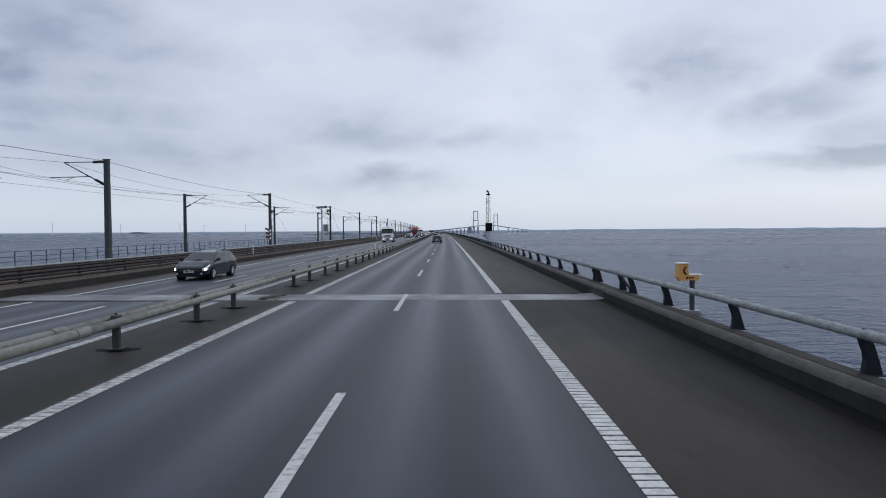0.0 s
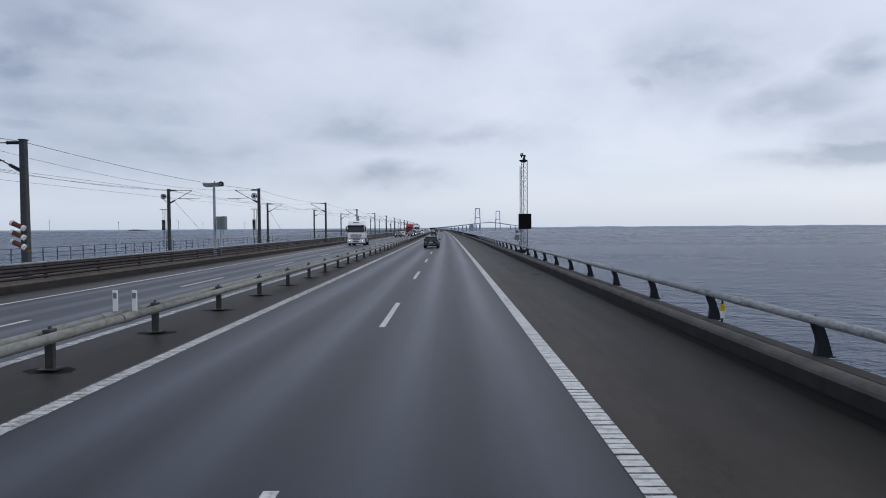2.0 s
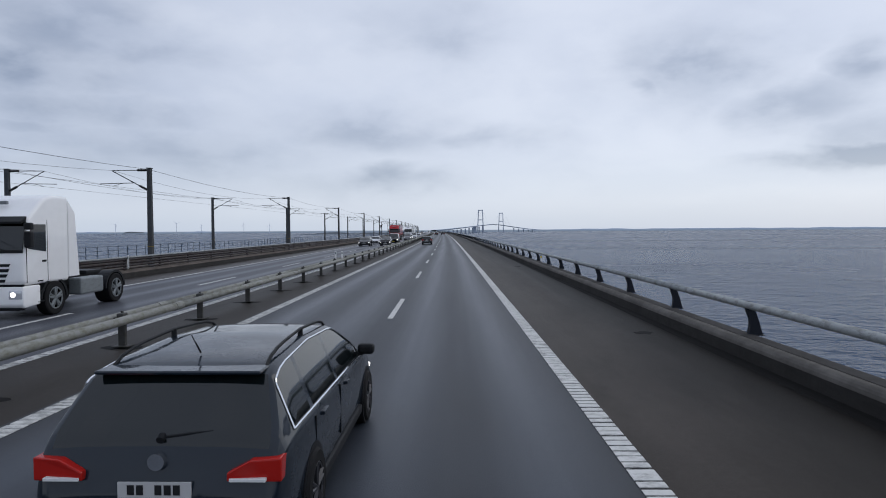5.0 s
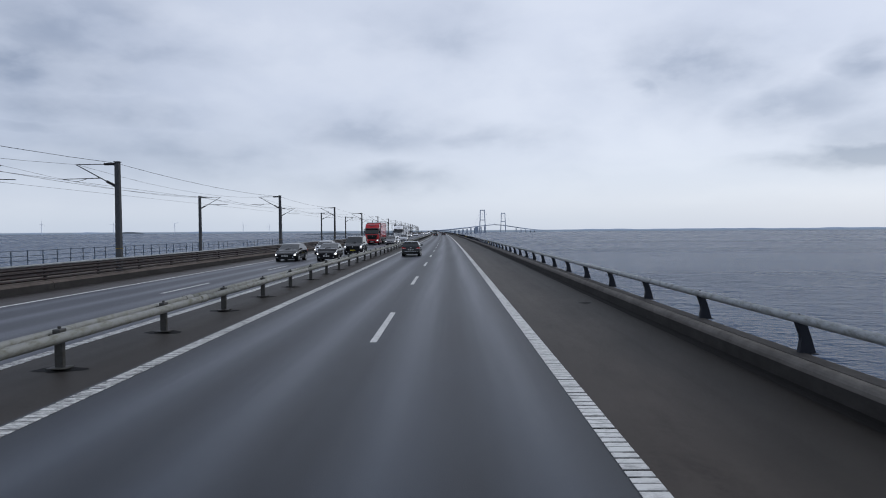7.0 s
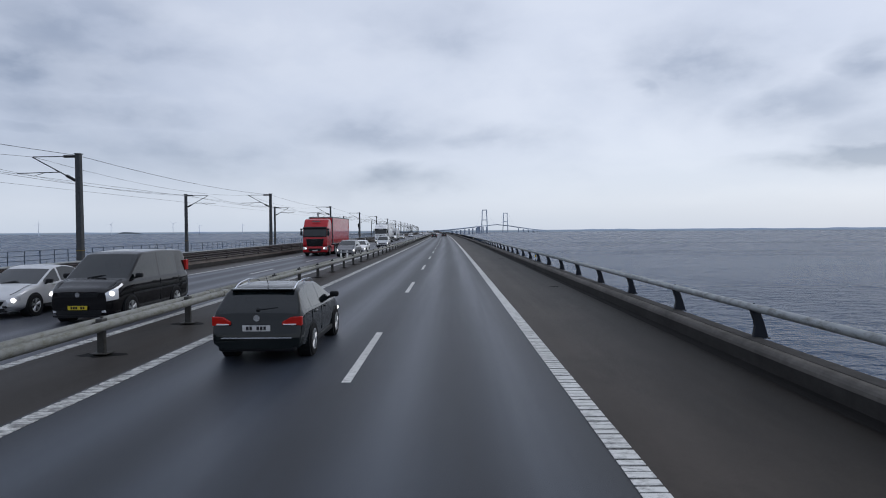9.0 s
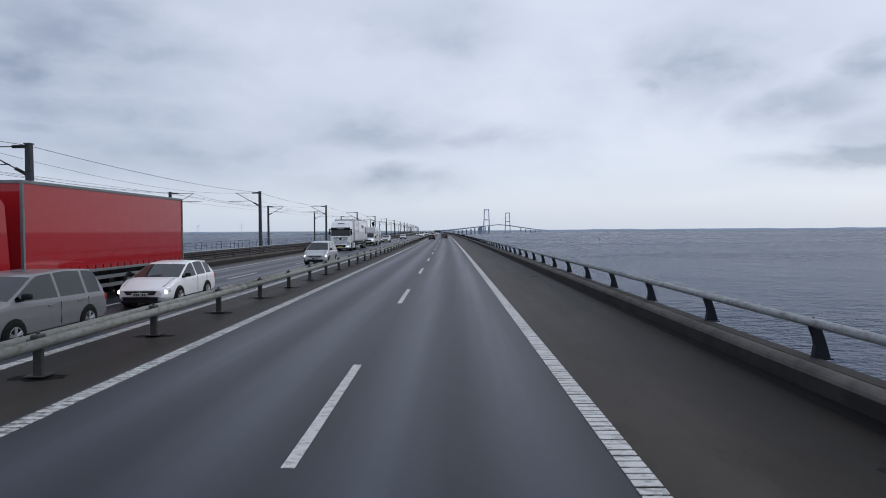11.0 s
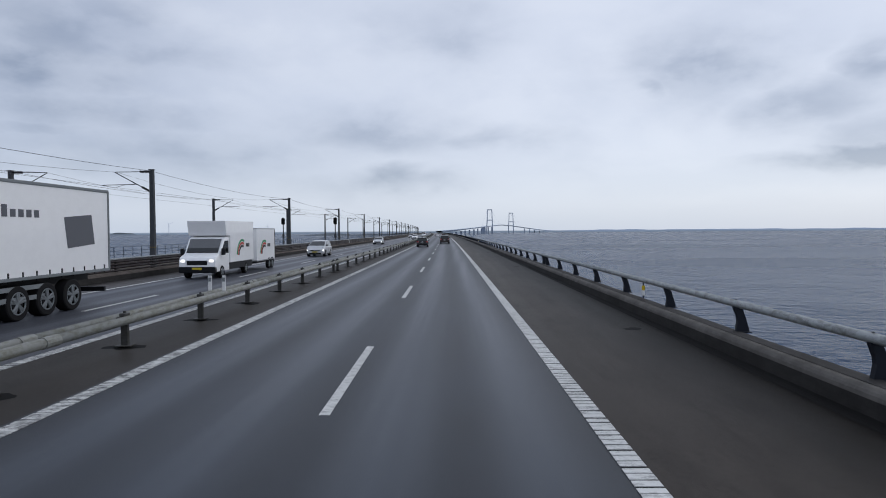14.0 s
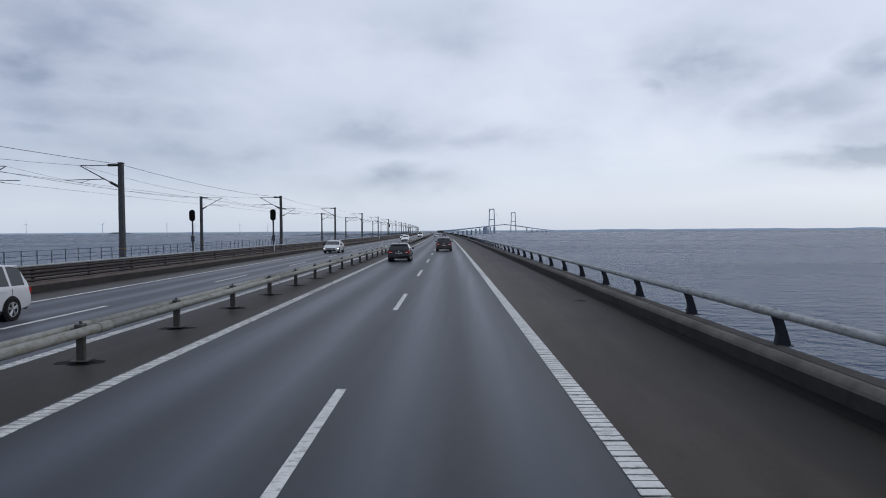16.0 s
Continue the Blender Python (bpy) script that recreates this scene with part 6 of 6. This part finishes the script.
        prism(bm, [(c - 0.55, 1.1), (c, 1.1), (c, tall - 0.15), (c - 0.35, tall - 0.5)], *sorted((side * 1.16, side * 1.21)))
        part("side_deflector", bm, body_paint, t)
        for yy in (L - 1.40, 1.0):
            bm = bmesh.new()
            outer = [(yy + 0.66 * math.cos(radians(a)), 0.52 + 0.62 * math.sin(radians(a))) for a in range(0, 181, 15)]
            inner = [(yy + 0.58 * math.cos(radians(a)), 0.52 + 0.54 * math.sin(radians(a))) for a in range(180, -1, -15)]
            prism(bm, outer + inner, *sorted((side * 0.80, side * 1.21)))
            part("mudguard", bm, M_TRIM, t)
    bm = bmesh.new()
    prism(bm, [(L - 0.72, 0.40), (L - 0.04, 0.34), (L + 0.05, 0.44), (L + 0.035, 0.965), (L - 0.72, 0.965)], -1.22, 1.22, 0.05)
    smooth_by_angle(part("bumper", bm, body_paint, t), 40)
    face("lower_lip", M_TRIM, 0.27, 0.36, 1.05, 1.16, L - 0.25, L + 0.0, None, 0.015)
    if style == "slots":
        face("joint_strip", M_TRIM, 0.955, 1.02, 1.19, 1.20, L - 0.05, L + 0.022)
        for z0, z1, h0, h1 in ((1.08, 1.16, 0.66, 0.70), (1.22, 1.31, 0.71, 0.76), (1.37, 1.46, 0.77, 0.82), (1.52, 1.60, 0.80, 0.84)):
            face("grille_slot", M_TRIM, z0, z1, h0, h1, L - 0.03, L + 0.010)
        face("lower_intake", M_TRIM, 0.80, 0.91, 0.50, 0.56, L, L + 0.052)
        face("lower_intake", M_TRIM, 0.50, 0.63, 0.34, 0.44, L, L + 0.066)
        face("number_plate", M_PLATE, 0.66, 0.77, 0.26, 0.26, L, L + 0.062)
        for k in range(5):
            bm = bmesh.new()
            box(bm, -0.30 + 0.13 * k, L, 1.625, -0.21 + 0.13 * k, L + 0.016, 1.69)
            part("writing_bar", bm, M_CHROME, t)
    else:
        g = face("grille", M_TRIM, 1.00, 1.72, 0.76, 0.90, L - 0.03, L + 0.012, None, 0.008)
        n = 5 if style == "slats" else 7
        for k in range(n):
            z = 1.05 + 0.66 * k / n
            h = 0.76 + 0.13 * k / n
            face("slat", body_paint if style == "slats" else M_TRIM, z, z + (0.082 if style == "slats" else 0.045), h, h + 0.02, L, L + 0.045, g, 0.01)
        face("lower_intake", M_TRIM, 0.46, 0.76, 0.55, 0.70, L, L + 0.062, None, 0.008)
        face("number_plate", M_PLATEY if style == "slats" else M_PLATE, 0.48, 0.59, 0.26, 0.26, L, L + 0.078)
        face("joint_strip", M_TRIM, 0.958, 0.985, 1.18, 1.18, L - 0.05, L + 0.03)
        bm = bmesh.new()
        rod(bm, (0, L, 1.56), (0, L + 0.07, 1.56), 0.15, 20)
        bd = part("badge", bm, M_TRIM, t)
        bm = bmesh.new()
        for a in range(0, 360, 20):
            p, q = radians(a), radians(a + 20)
            rod(bm, (0.15 * math.cos(p), L + 0.06, 1.56 + 0.15 * math.sin(p)), (0.15 * math.cos(q), L + 0.06, 1.56 + 0.15 * math.sin(q)), 0.018, 5)
        part("badge_ring", bm, M_CHROME, bd)
    bm = bmesh.new()
    box(bm, -0.42, L - 0.62, tall - 0.30, 0.42, L - 0.52, tall - 0.20, 0.02, None)
    part("roof_hatch", bm, M_GREYBOX, t)
    bm = bmesh.new()
    for sx in (-0.42, 0.42):
        box(bm, sx - 0.06, 0.0, 0.75, sx + 0.06, L - 0.7, 1.0)
    box(bm, -0.5, 0.6, 1.0, 0.5, 1.6, 1.15, 0.03)
    box(bm, -0.6, c - 0.9, 0.5, 0.6, c, 1.3)
    part("chassis", bm, M_TRIM, t)
    wheel_set(t, 1.24, L - 1.40, 0.51, 0.32, M_GREYBOX)
    wheel_set(t, 1.24, 1.0, 0.51, 0.55, M_GREYBOX)
    return t


def trailer(label, s_front, x, box_paint, length=13.6, marks=()):
    """A box semi-trailer; its rear is at y = 0."""
    t = thing("semi_trailer", label, "trailer", facing(s_front, x, length), "trailers")
    bm = bmesh.new()
    box(bm, -1.24, 0.0, 1.22, 1.24, length, 3.98, 0.02)
    part("box_body", bm, box_paint, t)
    for z0, z1 in ((3.90, 4.0), (1.14, 1.24)):
        bm = bmesh.new()
        box(bm, -1.265, -0.02, z0, 1.265, length + 0.02, z1, 0.015)
        part("edge_frame", bm, M_GREYBOX, t)
    for sx in (-1, 1):
        for y in (0.0, length):
            bm = bmesh.new()
            box(bm, sx * 1.225 - 0.04, y - 0.04, 1.2, sx * 1.225 + 0.04, y + 0.04, 3.95)
            part("corner_post", bm, M_GREYBOX, t)
        for k in range(2):
            bm = bmesh.new()
            box(bm, *( (sx * 1.20 - 0.02), 3.6, 0.55 + 0.3 * k, (sx * 1.20 + 0.02), length - 3.6, 0.68 + 0.3 * k))
            part("side_guard", bm, M_GREYBOX, t)
        for k in range(22):
            bm = bmesh.new()
            y = 0.3 + (length - 0.6) * k / 21
            box(bm, sx * 1.245 - 0.012, y, 1.1, sx * 1.245 + 0.012, y + 0.05, 1.38)
            part("strap", bm, M_TRIM, t)
    for y0, z0, y1, z1, mt in marks:
        for sx in (-1, 1):
            bm = bmesh.new()
            rng = random.Random(int(y0 * 10))
            cy, cz, ry, rz = (y0 + y1) / 2, (z0 + z1) / 2, (y1 - y0) / 2, (z1 - z0) / 2
            if rz > 0.45 and ry < 1.0:
                outline = [(cy - ry, cz - rz * 0.8), (cy + ry * 0.8, cz - rz), (cy + ry, cz + rz * 0.8), (cy - ry * 0.8, cz + rz)]
            else:
                outline = [(cy + ry * (0.7 + 0.45 * rng.random()) * math.cos(k * math.pi / 9), cz + rz * (0.7 + 0.45 * rng.random()) * math.sin(k * math.pi / 9)) for k in range(18)]
            prism(bm, outline, sx * 1.246 - 0.004, sx * 1.246 + 0.004)
            part("printed_mark", bm, mt, t)
    if marks:
        for k, tall in enumerate((0.34, 0.22, 0.34, 0.34, 0.22, 0.22, 0.22, 0.22)):
            for sx in (-1, 1):
                bm = bmesh.new()
                y = 6.2 - 0.34 * k
                box(bm, sx * 1.246 - 0.004, y, 2.95, sx * 1.246 + 0.004, y + 0.22, 2.95 + tall)
                part("writing_bar", bm, M_INKDARK, t)
    bm = bmesh.new()
    for sx in (-0.5, 0.5):
        box(bm, sx - 0.08, 0.2, 0.85, sx + 0.08, length - 1.0, 1.15)
    box(bm, -1.1, 0.0, 0.42, 1.1, 0.12, 0.58)
    part("chassis", bm, M_TRIM, t)
    for y in (2.2, 3.5, 4.8):
        wheel_set(t, 1.24, y, 0.50, 0.38, M_GREYBOX)
    for sx in (-0.8, 0.8):
        bm = bmesh.new()
        box(bm, sx - 0.06, length - 3.0, 0.0, sx + 0.06, length - 2.85, 1.15)
        part("landing_leg", bm, M_TRIM, t)
    return t


M_INKGREY = Mat("grey_print", (0.64, 0.65, 0.67), 0.6).m
M_INKDARK = Mat("dark_grey_print", (0.13, 0.135, 0.15), 0.6).m
M_INKGREEN = Mat("green_print", (0.03, 0.26, 0.11), 0.5).m
M_INKRED = Mat("red_print", (0.46, 0.06, 0.05), 0.5).m
truck("white tractor unit without a trailer, headlamps lit", 139.9, -13.2, P_WHITE, 5.9, 3.60, "slots")
truck("red truck cab with a dark sun visor, headlamps lit", 283.2, -13.4, P_RED, 5.6, 3.75, "dark")
trailer("red and grey box trailer behind the red truck", 286.4, -13.4, P_RED, 10.8, ())
truck("white tractor unit with a grey slatted grille, headlamps lit", 347.2, -13.4, P_WHITE, 5.8, 3.72, "slats")
trailer("white curtain-sided trailer with faded grey print", 350.6, -13.4, P_WHITE, 13.4, ((0.9, 2.0, 2.6, 3.1, M_INKDARK), (5.6, 2.2, 6.0, 2.6, M_INKGREY), (9.0, 2.4, 9.8, 3.8, M_INKGREY), (9.9, 1.5, 12.4, 2.9, M_INKGREY), (10.4, 3.1, 12.0, 3.6, M_INKGREY)))


def arc(bm, x, yc, zc, r0, r1, a0, a1):
    n = 10
    lo, hi = [], []
    for k in range(n + 1):
        a = radians(a0 + (a1 - a0) * k / n)
        lo.append((yc + r0 * math.cos(a), zc + r0 * math.sin(a))), hi.append((yc + r1 * math.cos(a), zc + r1 * math.sin(a)))
    prism(bm, lo + hi[::-1], x - 0.004, x + 0.004)


def prints(t, y, z, side_x):
    for k, mt in enumerate((M_INKGREEN, M_INKRED, M_INK)):
        for sx in (-1, 1):
            bm = bmesh.new()
            arc(bm, sx * side_x, y, z, 0.85 - 0.17 * k, 0.98 - 0.17 * k, 5, 115)
            part("printed_arc", bm, mt, t)
    for k in range(5):
        for sx in (-1, 1):
            bm = bmesh.new()
            box(bm, sx * side_x - 0.004, y - 1.35 + 0.14 * k, z + 0.50, sx * side_x + 0.004, y - 1.25 + 0.14 * k, z + 0.72)
            part("writing_bar", bm, M_INK, t)


def box_van(s_front, x):
    L = 6.4
    t = thing("box_van", "white box van with a high square body and lit headlamps", "van", facing(s_front, x, L), "trucks")
    bm = bmesh.new()
    prism(bm, [(L - 2.2, 0.35), (L - 0.1, 0.35), (L, 0.6), (L - 0.03, 1.0), (L - 0.18, 1.18), (L - 0.75, 1.35), (L - 1.42, 2.15), (L - 1.7, 2.25), (L - 2.2, 2.25)], -0.98, 0.98, 0.07)
    smooth_by_angle(part("cab", bm, P_WHITE, t), 40)
    bm = bmesh.new()
    prism(bm, [(L - 0.735, 1.37), (L - 0.75, 1.40), (L - 1.37, 2.13), (L - 1.35, 2.13)], -0.86, 0.86)
    part("windscreen", bm, M_GLASS, t)
    for side in (-1, 1):
        bm = bmesh.new()
        prism(bm, [(L - 0.95, 1.38), (L - 1.45, 2.02), (L - 2.05, 2.02), (L - 2.05, 1.32)], *sorted((side * 0.972, side * 0.988)))
        part("side_window", bm, M_GLASS, t)
        bm = bmesh.new()
        box(bm, side * 1.12 - 0.1, L - 0.95, 1.25, side * 1.12 + 0.1, L - 0.78, 1.62, 0.04)
        part("wing_mirror", bm, M_TRIM, t)
        bm = bmesh.new()
        box(bm, side * 0.76 - 0.12, L - 0.30, 0.88, side * 0.76 + 0.12, L - 0.015, 1.03, 0.04)
        part("headlight", bm, M_BEAM, t)
    bm = bmesh.new()
    box(bm, -0.98, L - 0.30, 0.32, 0.98, L + 0.03, 0.66, 0.05)
    part("bumper", bm, M_TRIM, t)
    bm = bmesh.new()
    box(bm, -0.55, L - 0.06, 0.74, 0.55, L + 0.012, 0.98, 0.03)
    part("grille", bm, M_TRIM, t)
    bm = bmesh.new()
    box(bm, -0.26, L + 0.03, 0.50, 0.26, L + 0.04, 0.61)
    part("number_plate", bm, M_PLATEY, t)
    bm = bmesh.new()
    prism(bm, [(0.0, 0.78), (L - 2.15, 0.78), (L - 2.15, 2.3), (L - 1.55, 2.3), (L - 1.35, 3.12), (0.0, 3.15)], -1.06, 1.06, 0.03)
    b = part("box_body", bm, P_WHITE, t)
    bm = bmesh.new()
    box(bm, -1.0, 0.2, 0.40, 1.0, L - 2.2, 0.78)
    part("chassis", bm, M_TRIM, t)
    wheel_set(t, 1.0, 1.3, 0.34, 0.24, M_GREYBOX)
    wheel_set(t, 1.0, L - 1.0, 0.34, 0.24, M_GREYBOX)
    prints(t, 2.2, 1.1, 1.064)
    t2 = thing("box_trailer", "white twin-axle box trailer with coloured printed arcs", "trailer", facing(s_front + L + 0.9, x, 4.2), "trailers")
    bm = bmesh.new()
    box(bm, -1.0, 0, 0.62, 1.0, 4.2, 2.72, 0.03)
    part("box_body", bm, P_WHITE, t2)
    for z0, z1 in ((2.68, 2.75), (0.58, 0.66)):
        bm = bmesh.new()
        box(bm, -1.02, -0.02, z0, 1.02, 4.22, z1, 0.01)
        part("edge_frame", bm, M_ALLOY, t2)
    for sx in (-1, 1):
        bm = bmesh.new()
        box(bm, sx * 0.99 - 0.03, -0.03, 0.6, sx * 0.99 + 0.03, 0.03, 2.72)
        part("corner_post", bm, M_TRIM, t2)
    bm = bmesh.new()
    rod(bm, (0, 4.1, 0.5), (0, 5.2, 0.5), 0.06, 8)
    box(bm, -0.5, 0.3, 0.42, 0.5, 4.1, 0.6)
    part("drawbar", bm, M_TRIM, t2)
    for y in (0.75, 1.45):
        wheel_set(t2, 1.03, y, 0.32, 0.2, M_GREYBOX)
        for side in (-1, 1):
            bm = bmesh.new()
            for k in range(8):
                a, b = radians(180 / 8 * k), radians(180 / 8 * (k + 1))
                rod(bm, (side * 0.98, y + 0.38 * math.cos(a), 0.34 + 0.38 * math.sin(a)), (side * 0.98, y + 0.38 * math.cos(b), 0.34 + 0.38 * math.sin(b)), 0.06, 4)
            part("mudguard", bm, M_TRIM, t2)
    prints(t2, 2.5, 1.0, 1.004)


box_van(375.0, -13.4)
